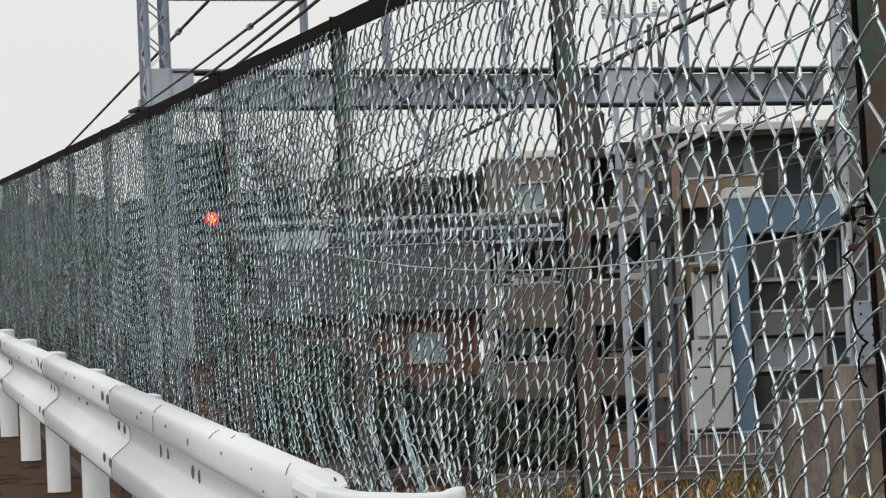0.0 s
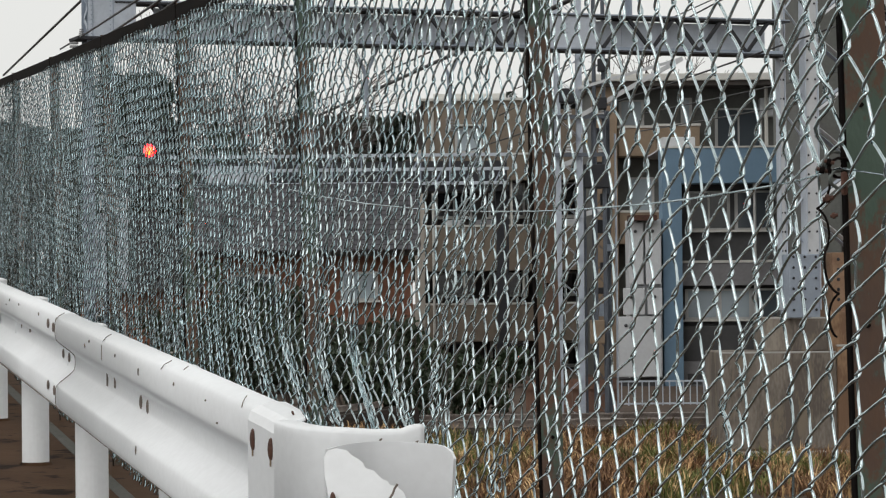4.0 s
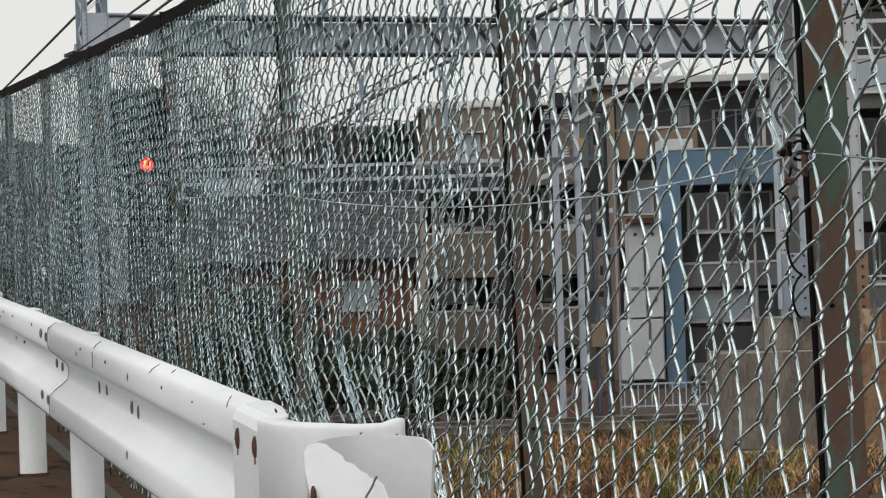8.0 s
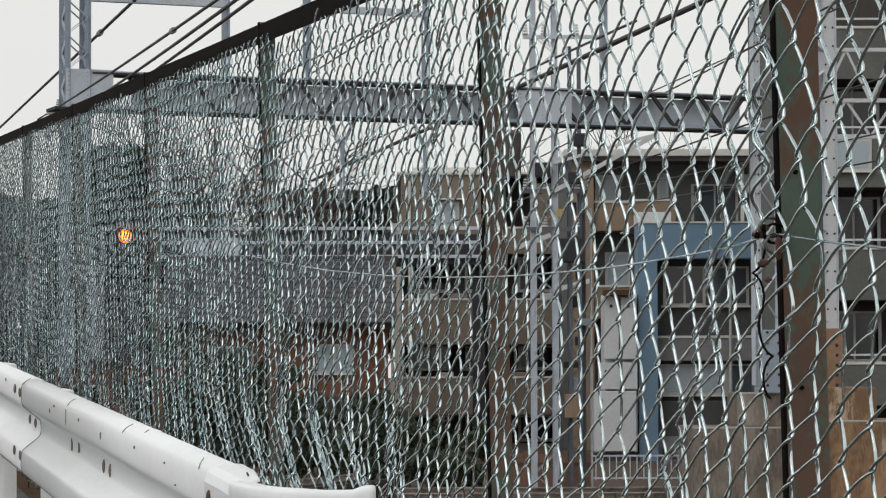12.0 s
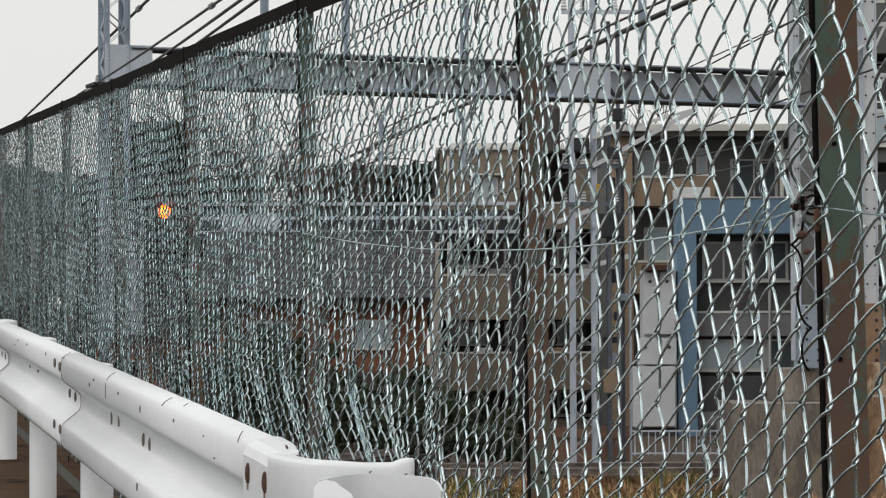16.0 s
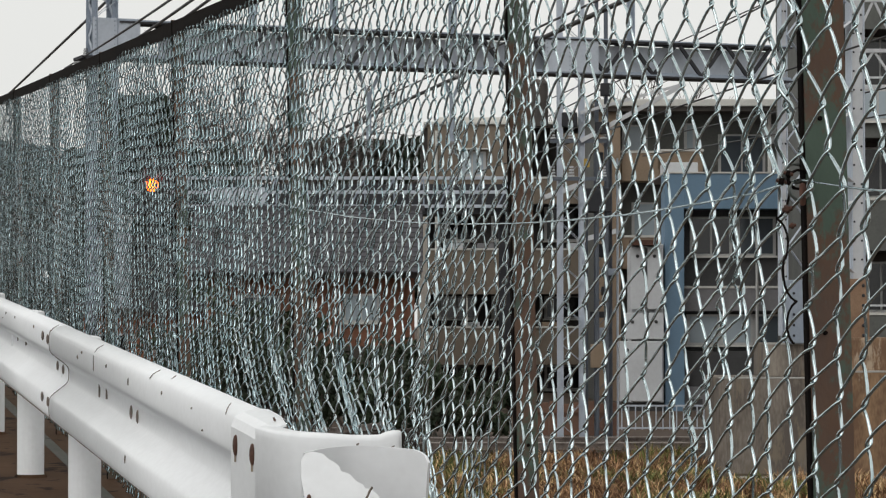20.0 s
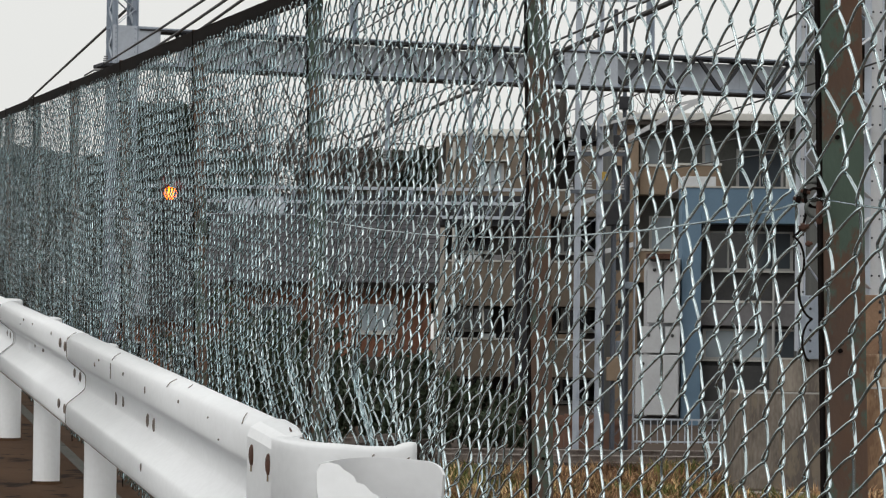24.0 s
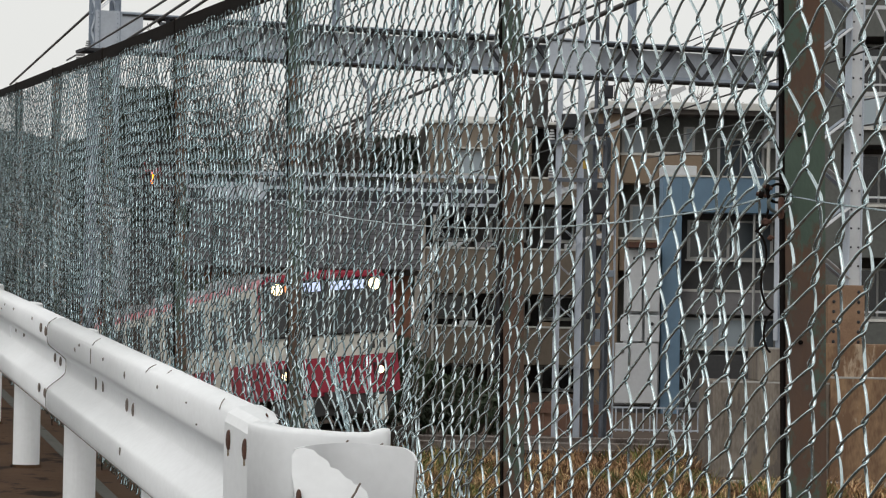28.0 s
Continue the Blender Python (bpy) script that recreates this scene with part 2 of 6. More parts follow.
AMBER_GLOW = glow("amber_lamp", (1.0, 0.13, 0.002), 5.0)
AMBER_CORE = glow("amber_lamp_core", (1.0, 0.32, 0.006), 5.0)
WARM_GLOW = glow("headlight", (1.0, 0.78, 0.42), 5.0)
SIGN_GLOW = glow("destination_display", (0.6, 0.7, 1.0), 0.75)
TWIG = surface("bare_twigs", (0.11, 0.09, 0.082), 0.9, 0.0, (0.07, 0.058, 0.052), 3, 20)


# ---- building helpers ----
VIEW_TURN = -12.67  # the far side of the railway faces this way


def part(name, bm, material, parent=None, label="", smooth=False):
    me = bpy.data.meshes.new(name)
    if smooth:
        for f in bm.faces:
            f.smooth = True
    bm.to_mesh(me)
    bm.free()
    me.materials.append(material)
    ob = new(name, me)
    if parent:
        ob.parent = parent
    if label:
        ob["label"] = label
    return ob


def share(name, mesh, parent, m):
    """One more piece on the mesh of another."""
    ob = new(name, mesh)
    ob.parent = parent
    ob.matrix_basis = m
    return ob


def thing(name, label, category, m=None, group="", kind=""):
    ob = new(name)
    ob.empty_display_size = 0.1
    if m is not None:
        ob.matrix_basis = m
    return tagged(ob, label, category, group, kind)


def site(u, v, z, turn=0.0):
    """A pose on the railway side: u metres across, v metres away, z up."""
    return pose(0, 0, 0, 0, 0, VIEW_TURN) @ pose(u, v, z, 0, 0, turn)


def cuboid(bm, x0, x1, y0, y1, z0, z1, bevel=0.0, m=None):
    r = bmesh.ops.create_cube(bm, size=1.0, matrix=Matrix.Translation(((x0 + x1) / 2, (y0 + y1) / 2, (z0 + z1) / 2))
                              @ Matrix.Diagonal((x1 - x0, y1 - y0, z1 - z0, 1)))
    if bevel:
        edges = list({e for v in r["verts"] for e in v.link_edges})
        out = bmesh.ops.bevel(bm, geom=edges, offset=bevel, segments=2, profile=0.6, affect="EDGES")
        verts = list({v for f in out["faces"] for v in f.verts} | {v for v in r["verts"] if v.is_valid})
    else:
        verts = r["verts"]
    if m is not None:
        bmesh.ops.transform(bm, matrix=m, verts=verts)
    return bm


def block(*a, bevel=0.0, m=None):
    return cuboid(bmesh.new(), *a, bevel=bevel, m=m)


def rod(bm, a, b, r, sides=8, r2=None):
    a, b = Vector(a), Vector(b)
    d = b - a
    q = d.to_track_quat("Z", "Y").to_matrix().to_4x4()
    bmesh.ops.create_cone(bm, cap_ends=True, segments=sides, radius1=r, radius2=r if r2 is None else r2, depth=d.length,
                          matrix=Matrix.Translation((a + b) / 2) @ q)
    return bm


def bar(bm, a, b, w, h):
    """A flat bar from a to b."""
    a, b = Vector(a), Vector(b)
    d = b - a
    q = d.to_track_quat("Z", "Y").to_matrix().to_4x4()
    bmesh.ops.create_cube(bm, size=1.0, matrix=Matrix.Translation((a + b) / 2) @ q @ Matrix.Diagonal((w, h, d.length, 1)))
    return bm


def angle_bar(bm, a, b, w, t, m=None):
    """A steel angle: two thin flanges along a line."""
    bar(bm, a, b, w, t)
    off = Vector((0, 0, 0))
    a2, b2 = Vector(a), Vector(b)
    q = (b2 - a2).to_track_quat("Z", "Y").to_matrix()
    off = q @ Vector((-w / 2 + t / 2, w / 2, 0))
    bar(bm, a2 + off, b2 + off, t, w - t)
    return bm


def tube_mesh(name, points, radius, sides, material):
    """A round wire through points, as one mesh."""
    verts, faces = [], []
    n = len(points)
    pts = [Vector(p) for p in points]
    s = None
    for i, p in enumerate(pts):
        d = (pts[min(i + 1, n - 1)] - pts[max(i - 1, 0)]).normalized()
        if s is None:
            s = d.cross(Vector((1, 0.02, 0)))
        s = (s - d * d.dot(s)).normalized()
        c = d.cross(s)
        for k in range(sides):
            a = 2 * math.pi * k / sides
            verts.append(p + (s * math.cos(a) + c * math.sin(a)) * radius)
    for i in range(n - 1):
        for k in range(sides):
            k2 = (k + 1) % sides
            faces.append((i * sides + k, i * sides + k2, (i + 1) * sides + k2, (i + 1) * sides + k))
    me = bpy.data.meshes.new(name)
    me.from_pydata(verts, [], faces)
    me.polygons.foreach_set("use_smooth", [True] * len(faces))
    me.materials.append(material)
    return me


SLOPE = 0.046  # the road climbs


def road_z(y):
    return 0.027 + SLOPE * y


# ---- ground, road ----
def ground_z(u, v):
    """The railway land: low by the fence, a raised bed for the sidings, higher at the houses."""
    z = -1.45
    z += 0.3 * min(1, max(0, (v - 50.5) / 5)) + 0.22 * min(1, max(0, (v - 59.0) / 1.5))
    z += 0.12 * noise.noise((u * 0.15, v * 0.15, 0.0))
    return z


def build_ground():
    bm = bmesh.new()
    us = [-900, -300, -120, -60] + [-40 + 2 * i for i in range(41)] + [60, 120, 300, 900]
    vs = [-300, -60, -20, 0, 10, 20, 30] + [36 + 2 * i for i in range(40)] + [140, 200, 400, 1200, 3000]
    grid = [[bm.verts.new((u, v, ground_z(u, v))) for u in us] for v in vs]
    for j in range(len(vs) - 1):
        for i in range(len(us) - 1):
            bm.faces.new((grid[j][i], grid[j][i + 1], grid[j + 1][i + 1], grid[j + 1][i]))
    ob = part("ground", bm, SOIL, smooth=True)
    ob.matrix_basis = site(0, 0, 0)
    tagged(ob, "bare brown railside soil with gravel", "ground", kind="structure")
    # the road deck climbs along the fence
    bm = bmesh.new()
    y0, y1 = -12, 62
    for x0, x1, up in ((-9, 0.92, 0.0),):
        vs = [bm.verts.new(p) for p in ((x0, y0, road_z(y0) + up), (x1, y0, road_z(y0) + up), (x1, y1, road_z(y1) + up), (x0, y1, road_z(y1) + up),
                                        (x0, y0, -3), (x1, y0, -3), (x1, y1, -3), (x0, y1, -3))]
        for f in ((0, 1, 2, 3), (4, 7, 6, 5), (0, 4, 5, 1), (1, 5, 6, 2), (2, 6, 7, 3), (3, 7, 4, 0)):
            bm.faces.new([vs[k] for k in f])
    tagged(part("road", bm, ASPHALT), "dark worn asphalt road climbing gently", "road", kind="structure")
    bm = bmesh.new()
    x0, x1 = 0.924, 1.75
    vs = [bm.verts.new(p) for p in ((x0, y0, road_z(y0) + .01), (x1, y0, road_z(y0) + .01), (x1, y1, road_z(y1) + .01), (x0, y1, road_z(y1) + .01),
                                    (x0, y0, -3), (x1, y0, -3), (x1, y1, -3), (x0, y1, -3))]
    for f in ((0, 1, 2, 3), (4, 7, 6, 5), (0, 4, 5, 1), (1, 5, 6, 2), (2, 6, 7, 3), (3, 7, 4, 0)):
        bm.faces.new([vs[k] for k in f])
    tagged(part("pavement", bm, PAVING), "damp brown concrete strip under the guardrail", "pavement", kind="structure")
    # kerb along the foot of the fence
    bm = bmesh.new()
    for i in range(28):
        a = 1.0 + i * 2.0
        cuboid(bm, 1.5, 1.57, a + .012, a + 1.988, -0.05, 0.014, bevel=0.006)
    for v in bm.verts:
        v.co.z += road_z(v.co.y)
    tagged(part("kerb", bm, KERB), "low mossy concrete kerb along the fence foot", "kerb", kind="structure")


build_ground()

# ---- guardrail ----
GX = 1.26            # line of the posts
BEAM_X = 1.1         # outer line of the beam


def beam_profile():
    """Two waves, seen from its end: distance towards the road, height over the lower edge."""
    pts = [(0.085, 0.36), (0.06, 0.368), (0.02, 0.36), (0.0, 0.345), (0.0, 0.275), (0.012, 0.258), (0.075, 0.215), (0.082, 0.2), (0.082, 0.165),
           (0.075, 0.148), (0.012, 0.105), (0.0, 0.088), (0.0, 0.02), (0.016, 0.004), (0.06, -0.006), (0.08, 0.0)]
    pts = [(dx, 0.364 - (0.364 - dz) * 1.1) for dx, dz in pts]
    for _ in range(2):   # round the bends of the rolled sheet
        cut = [pts[0]]
        for (a, b), (c, d) in zip(pts, pts[1:]):
            cut += [(a * 0.75 + c * 0.25, b * 0.75 + d * 0.25), (a * 0.25 + c * 0.75, b * 0.25 + d * 0.75)]
        pts = cut + [pts[-1]]
    return pts


def build_beam(parent, y0, y1, lift=0.0, inset=0.0):
    prof = beam_profile()
    t = 0.004
    bm = bmesh.new()
    rows = []
    for y in (y0, y1):
        base = 0.612 + SLOPE * y - 0.004 * max(0.0, y - 7.0)
        row = [bm.verts.new((BEAM_X - 0.02 + inset + dx, y, base + dz + lift)) for dx, dz in prof]
        row += [bm.verts.new((BEAM_X - 0.02 + inset + dx + t, y, base + dz * 0.985 + 0.002 + lift)) for dx, dz in reversed(prof)]
        rows.append(row)
    n = len(rows[0])
    for i in range(n):
        bm.faces.new((rows[0][i], rows[0][(i + 1) % n], rows[1][(i + 1) % n], rows[1][i]))
    bm.faces.new(rows[0]), bm.faces.new(list(reversed(rows[1])))
    bmesh.ops.recalc_face_normals(bm, faces=bm.faces)
    return part("beam", bm, WHITE, parent, smooth=True)


def bolt(bm, y, z, x, r=0.017):
    bmesh.ops.create_uvsphere(bm, u_segments=10, v_segments=6, radius=r, matrix=Matrix.Translation((x, y, z)) @ Matrix.Diagonal((0.35, 0.8, 1.25, 1)))
    return bm


def bolt_like(x, y, z, w, h, tilt):
    """A thin ragged scrape lying on the beam's face."""
    bm = bmesh.new()
    bmesh.ops.create_uvsphere(bm, u_segments=7, v_segments=4, radius=1, matrix=Matrix.Translation((x, y, z)) @ Euler((tilt, 0, 0)).to_matrix().to_4x4() @ Matrix.Diagonal((0.003, w * 0.5, h * 0.5, 1)))
    return bm


def build_guardrail():
    rail = thing("guardrail", "white painted two-wave steel roadside guardrail, scuffed, with rust-brown bolts", "guardrail")
    ys = [9.4 + 2.68 * i for i in range(16)]
    for y in ys:
        z = road_z(y)
        bm = bmesh.new()
        rod(bm, (GX, y, z - 0.3), (GX, y, z + 0.862), 0.07, 24)
        bmesh.ops.create_uvsphere(bm, u_segments=24, v_segments=8, radius=0.07, matrix=Matrix.Translation((GX, y, z + 0.862)) @ Matrix.Diagonal((1, 1, 0.2, 1)))
        post = part("post", bm, WHITE, rail, smooth=False)
        part("bracket", block(1.16, 1.2, y - 0.03, y + 0.03, z + 0.68, z + 0.84, bevel=0.006), WHITE, post)
        bm = bmesh.new()
        rod(bm, (GX, y, z + 0.0), (GX, y, z + 0.022), 0.092, 20, 0.078)
        part("collar", bm, PAVING, post, "rough grout collar at the foot of the post")
    seams = [6.62, 11.74, 15.8, 20.1, 24.4, 28.7, 33.0, 37.3, 41.6, 45.9]
    for i, (a, b) in enumerate(zip(seams, seams[1:])):
        piece = build_beam(rail, a, b + (0.14 if i else 0.0), inset=0.0045 * (i % 2))
        if i > 4:
            continue
        for k, (dy, dz) in enumerate(((0.83, 0.31), (0.6, 0.305), (1.03, 0.17), (0.78, 0.168), (0.85, 0.05), (0.58, 0.046))):
            y = b + dy - 0.5
            part("bolt", bolt(bmesh.new(), y, 0.612 + SLOPE * y - 0.004 * (y - 7.0) + dz, BEAM_X - 0.021 + (0.083 if 0.1 < dz < 0.2 else 0)), SCAR_AND_SHADE, piece)
        rng = random.Random(i)
        for k in range(7 if i else 0):
            y, dz = rng.uniform(a + .3, b - .3), rng.choice((0.33, 0.30, 0.285, 0.19, 0.06))
            x = BEAM_X - 0.0215 + (0.083 if dz == 0.19 else 0)
            w, h = rng.uniform(0.006, 0.022), rng.uniform(0.006, 0.03)
            z = 0.612 + SLOPE * y - 0.004 * (y - 7.0) + dz
            part("chip", bolt_like(x, y, z, w, h, rng.uniform(-0.8, 0.8)), SCAR_AND_SHADE, piece, "scraped patch in the white paint")
    for y in seams[1:4]:
        base = 0.612 + SLOPE * y - 0.004 * max(0.0, y - 7.0)
        pts = [(BEAM_X - 0.024 + dx, y, base + dz) for dx, dz in beam_profile()[12:-12]]
        ob = new("lap_edge", tube_mesh("lap_edge", pts, 0.0016, 5, SCAR_AND_SHADE))
        ob.parent = rail
        ob["label"] = "dark edge where two beams overlap"
    for y, a, b in ((7.0, 0.0, 0.03), (8.5, 0.0, -0.06), (8.2, 0.03, -0.02), (10.04, 0.0, -0.06), (11.74, 0.0, -0.1)):
        base = 0.612 + SLOPE * y - 0.004 * max(0.0, y - 7.0)
        pts = [(BEAM_X - 0.018 + 0.02 * k / 3 + a * 0.5, y + b * 1.5 * k / 3, base + 0.342 + 0.026 * (k / 3) ** 0.6) for k in range(4)]
        ob = new("scratch", tube_mesh("scratch", pts, 0.0014, 5, SCAR_AND_SHADE))
        ob.parent = rail
        ob["label"] = "thin dark scratch in the paint"
    # bolts and slots of the first panel
    first = [o for o in rail.children if o.name.startswith("beam")][0]
    for y, z in ((9.6, 1.203), (9.42, 1.193)):
        part("bolt", bolt(bmesh.new(), y, z, BEAM_X + 0.06, 0.02), SCAR_AND_SHADE, first)
    for y, z, h in ((10.6, 1.255, 0.05), (10.36, 1.249, 0.04)):
        part("slot", block(BEAM_X + 0.058, BEAM_X + 0.063, y - 0.016, y + 0.016, z - h / 2, z + h / 2, bevel=0.002), SCAR_AND_SHADE, first)
    for y, dz, w, h, turn in ((10.46, 0.32, 0.024, 0.011, 0.0), (10.61, 0.295, 0.03, 0.01, 0.6), (9.65, 0.315, 0.018, 0.011, -0.5), (9.02, 0.3, 0.006, 0.026, 0.1),
                              (8.2, 0.317, 0.009, 0.012, 0.3), (7.58, 0.316, 0.005, 0.006, 0.0), (7.38, 0.272, 0.005, 0.006, 0.0), (9.1, 0.045, 0.005, 0.03, 0.1)):
        z = 0.612 + SLOPE * y - 0.004 * (y - 7.0) + dz
        part("chip", bolt_like(BEAM_X - 0.0215, y, z, w, h, turn), SCAR_AND_SHADE, first, "scraped patch in the white paint")
    # thin shadow along the lower edge of the first panels, drawn as dark tubes
    low = min((q for q in beam_profile() if q[1] < 0.02), key=lambda q: abs(q[0] - 0.012))
    for a, b in zip(seams[:3], seams[1:4]):
        pts = [(BEAM_X - 0.02 + low[0], a + (b - a) * k / 8, 0.612 + SLOPE * (a + (b - a) * k / 8) - 0.004 * (a + (b - a) * k / 8 - 7.0) + low[1]) for k in range(9)]
        ob = new("edge_shadow", tube_mesh("edge_shadow", pts, 0.0028, 5, SCAR_AND_SHADE))
        ob.parent = rail
        ob["label"] = "thin dark line for the shadow at the beam edge"
    # an upright crease in the paint
    base = 0.612 + SLOPE * 10.05 - 0.004 * 3.05
    ob = new("crease", tube_mesh("crease", [(BEAM_X - 0.022, 10.05, base + 0.275 + 0.055 * k / 3) for k in range(4)], 0.0015, 5, SCAR_AND_SHADE))
    ob.parent = rail
    ob["label"] = "thin upright crease in the paint"
    return rail


def sheet(path, z0, z1, lean=0.0, thick=0.006, top=None):
    """A bent upright plate along a plan path."""
    bm = bmesh.new()
    n = len(path)
    rows = []
    for i, (x, y) in enumerate(path):
        a, b = Vector(path[max(i - 1, 0)]), Vector(path[min(i + 1, n - 1)])
        d = (b - a).normalized()
        nx, ny = -d.y * thick, d.x * thick
        zt = z1(i / (n - 1)) if callable(z1) else z1
        rows.append([bm.verts.new((x, y + lean, z0)), bm.verts.new((x, y, zt)), bm.verts.new((x + nx, y + ny, zt)), bm.verts.new((x + nx, y + ny + lean, z0))])
    for a, b in zip(rows, rows[1:]):
        for k in range(4):
            bm.faces.new((a[k], a[(k + 1) % 4], b[(k + 1) % 4], b[k]))
    bm.faces.new(rows[0]), bm.faces.new(list(reversed(rows[-1])))
    bmesh.ops.recalc_face_normals(bm, faces=bm.faces)
    return bm


def build_rail_end():
    end = thing("guardrail_end", "white curled sheet-steel guardrail terminal with torn, chipped edges", "guardrail end")
    # flat plate carrying on from the beam, with a sloping top flange
    bm = bmesh.new()
    prof = [(1.165, 0.001), (1.14, 0.003), (1.1, -0.004), (1.079, -0.018), (1.071, -0.04), (1.07, -0.8)]
    back = [(x + 0.006, z - 0.006) for x, z in reversed(prof)]
    rows = []
    for y, up in ((6.84, 0.0), (6.62, 0.0), (6.4, -0.003)):
        z = 1.285 + SLOPE * (y - 6.7) + up
        rows.append([bm.verts.new((min(x, 1.095 + 0.12 * (y - 6.1)) if x > 1.09 else x, y, z + dz)) for x, dz in prof + back])
    n = len(rows[0])
    for a, b in zip(rows, rows[1:]):
        for k in range(n):
            bm.faces.new((a[k], a[(k + 1) % n], b[(k + 1) % n], b[k]))
    bm.faces.new(rows[0]), bm.faces.new(rows[-1])
    bmesh.ops.recalc_face_normals(bm, faces=bm.faces)
    part("splice_plate", bm, WHITE, end)
    for y, z in ((6.755, 1.208), (6.505, 1.197)):
        part("bolt", bolt(bmesh.new(), y, z, 1.069, 0.021), RUST, end, "rust-red bolt head")
        part("rust_run", block(1.066, 1.0695, y - 0.002, y + 0.002, z - 0.04, z - 0.02), TAN, end, "thin rust streak below the bolt")
    # the far sleeve: the plate turns in a curve towards the fence under a rolled lip, upturned at its tip
    path = [(1.0685, 6.46), (1.0685, 6.36), (1.0695, 6.28), (1.074, 6.21), (1.083, 6.15), (1.097, 6.105), (1.117, 6.075), (1.14, 6.058)]
    path += [(1.14 + 0.186 * i / 12, 6.058 - 0.012 * math.sin(i / 12 * 2.2)) for i in range(1, 13)]
    bm = bmesh.new()
    rows = []
    n = len(path)
    for i, (x, y) in enumerate(path):
        p0, p1 = Vector(path[max(i - 1, 0)]), Vector(path[min(i + 1, n - 1)])
        d = (p1 - p0).normalized()
        inn = Vector((-d.y, d.x))
        f = i / (n - 1)
        z = 1.272 - 0.014 * min(1, f * 1.6) + 0.01 * math.sin(max(0, (f - 0.84) / 0.16) * 2.0)
        w = 0.03 - 0.014 * f
        ring = [(0.0, -0.46), (0.0, -0.03)]
        for k in range(9):
            a = math.pi * k / 8
            ring.append((w - w * math.cos(a), -0.014 + (0.008 + 0.006 * min(1, f * 2.5)) * math.sin(a) ** 0.7))
        ring += [(2 * w, -0.03), (2 * w - 0.004, -0.03), (0.006, -0.05), (0.006, -0.46)]
        rows.append([bm.verts.new((x + inn.x * q, y + inn.y * q, z + h)) for q, h in ring])
    m = len(rows[0])
    for p, q in zip(rows, rows[1:]):
        for k in range(m):
            bm.faces.new((p[k], p[(k + 1) % m], q[(k + 1) % m], q[k]))
    bm.faces.new(list(reversed(rows[-1])))
    bmesh.ops.recalc_face_normals(bm, faces=bm.faces)
    part("rolled_lip", bm, WHITE, end, smooth=True)
    part("chip", bolt_like(1.12, 6.5, 1.279, 0.03, 0.006, 0.3), RUST, end, "rusty nick at the flange's end")
    # the near sleeve: a concave plate that opens towards the road user
    path = []
    for i in range(67):
        f = i / 66
        path.append((1.036 + 0.243 * f, 5.6 + 0.17 * math.sin(math.pi * (0.12 + 0.88 * f)) ** 0.9 - 0.04 * f))
    part("sleeve", sheet(path, 0.75, lambda f: 1.238 + 0.01 * math.sin(f * 2.6) - 0.024 * (1 - math.sqrt(max(0, 1 - max(0, (f - 0.9) / 0.1) ** 2))), lean=0.14, thick=-0.006),
         WHITE, end, "concave white sleeve plate with worn top edge")
    # a torn flap folded down at its road edge
    bm = bmesh.new()
    rng = random.Random(5)
    edge = [(1.06, 1.24)]
    for i in range(1, 12):
        f = i / 11
        edge.append((1.06 + 0.1 * f + rng.uniform(-0.004, 0.004), 1.236 - 0.075 * f ** 0.9 + rng.uniform(-0.004, 0.004)))
    edge += [(1.178, 1.1), (1.19, 0.93), (1.04, 0.93), (1.026, 1.1), (1.014, 1.19), (1.016, 1.226), (1.026, 1.24), (1.042, 1.244)]
    front = [bm.verts.new((x, 5.578 - 0.25 * (x - 1.03) - 0.35 * (1.238 - z), z)) for x, z in edge]
    face = bm.faces.new(front)
    out = bmesh.ops.extrude_face_region(bm, geom=[face])
    for v in [q for q in out["geom"] if isinstance(q, bmesh.types.BMVert)]:
        v.co.y += 0.008
    bmesh.ops.triangulate(bm, faces=bm.faces[:])
    bmesh.ops.recalc_face_normals(bm, faces=bm.faces)
    part("torn_flap", bm, WHITE, end, "torn white flap with a ragged edge")
    crack = [(1.146 - 0.034 * k / 6, 5.5 + 0.004 * math.sin(k * 2.0) - 0.018 * k / 6, 1.176 - 0.052 * k / 6) for k in range(7)]
    ob = new("crack", tube_mesh("crack", crack, 0.0024, 5, SCAR_AND_SHADE))
    ob.parent = end
    ob["label"] = "dark split across the torn flap"
    part("bolt", bolt(bmesh.new(), 5.545, 1.14, 1.026, 0.017), RUST, end, "rust-red bolt head")
    for x, y, z, w, h in ((1.075, 5.572, 1.214, 0.006, 0.003), (1.147, 5.52, 1.135, 0.008, 0.004), (1.17, 5.765, 1.25, 0.004, 0.002), (1.24, 5.745, 1.244, 0.006, 0.002)):
        bm = bmesh.new()
        bmesh.ops.create_uvsphere(bm, u_segments=7, v_segments=5, radius=1, matrix=Matrix.Translation((x, y, z)) @ Euler((0, -0.6, 0)).to_matrix().to_4x4() @ Matrix.Diagonal((w, 0.004, h, 1)))
        part("chip", bm, SCAR_AND_SHADE, end, "dark chip on the edge")


build_guardrail()
build_rail_end()

# ---- chain-link fence ----
FX = 1.62
LEAN = 0.021
POST_YS = [1.5, 4.31, 6.21] + [9.06 + 2.76 * i for i in range(13)]


def fence_x(y, z):
    return FX - LEAN * (z - 1.7)


def rel(y, z):
    return z - SLOPE * y


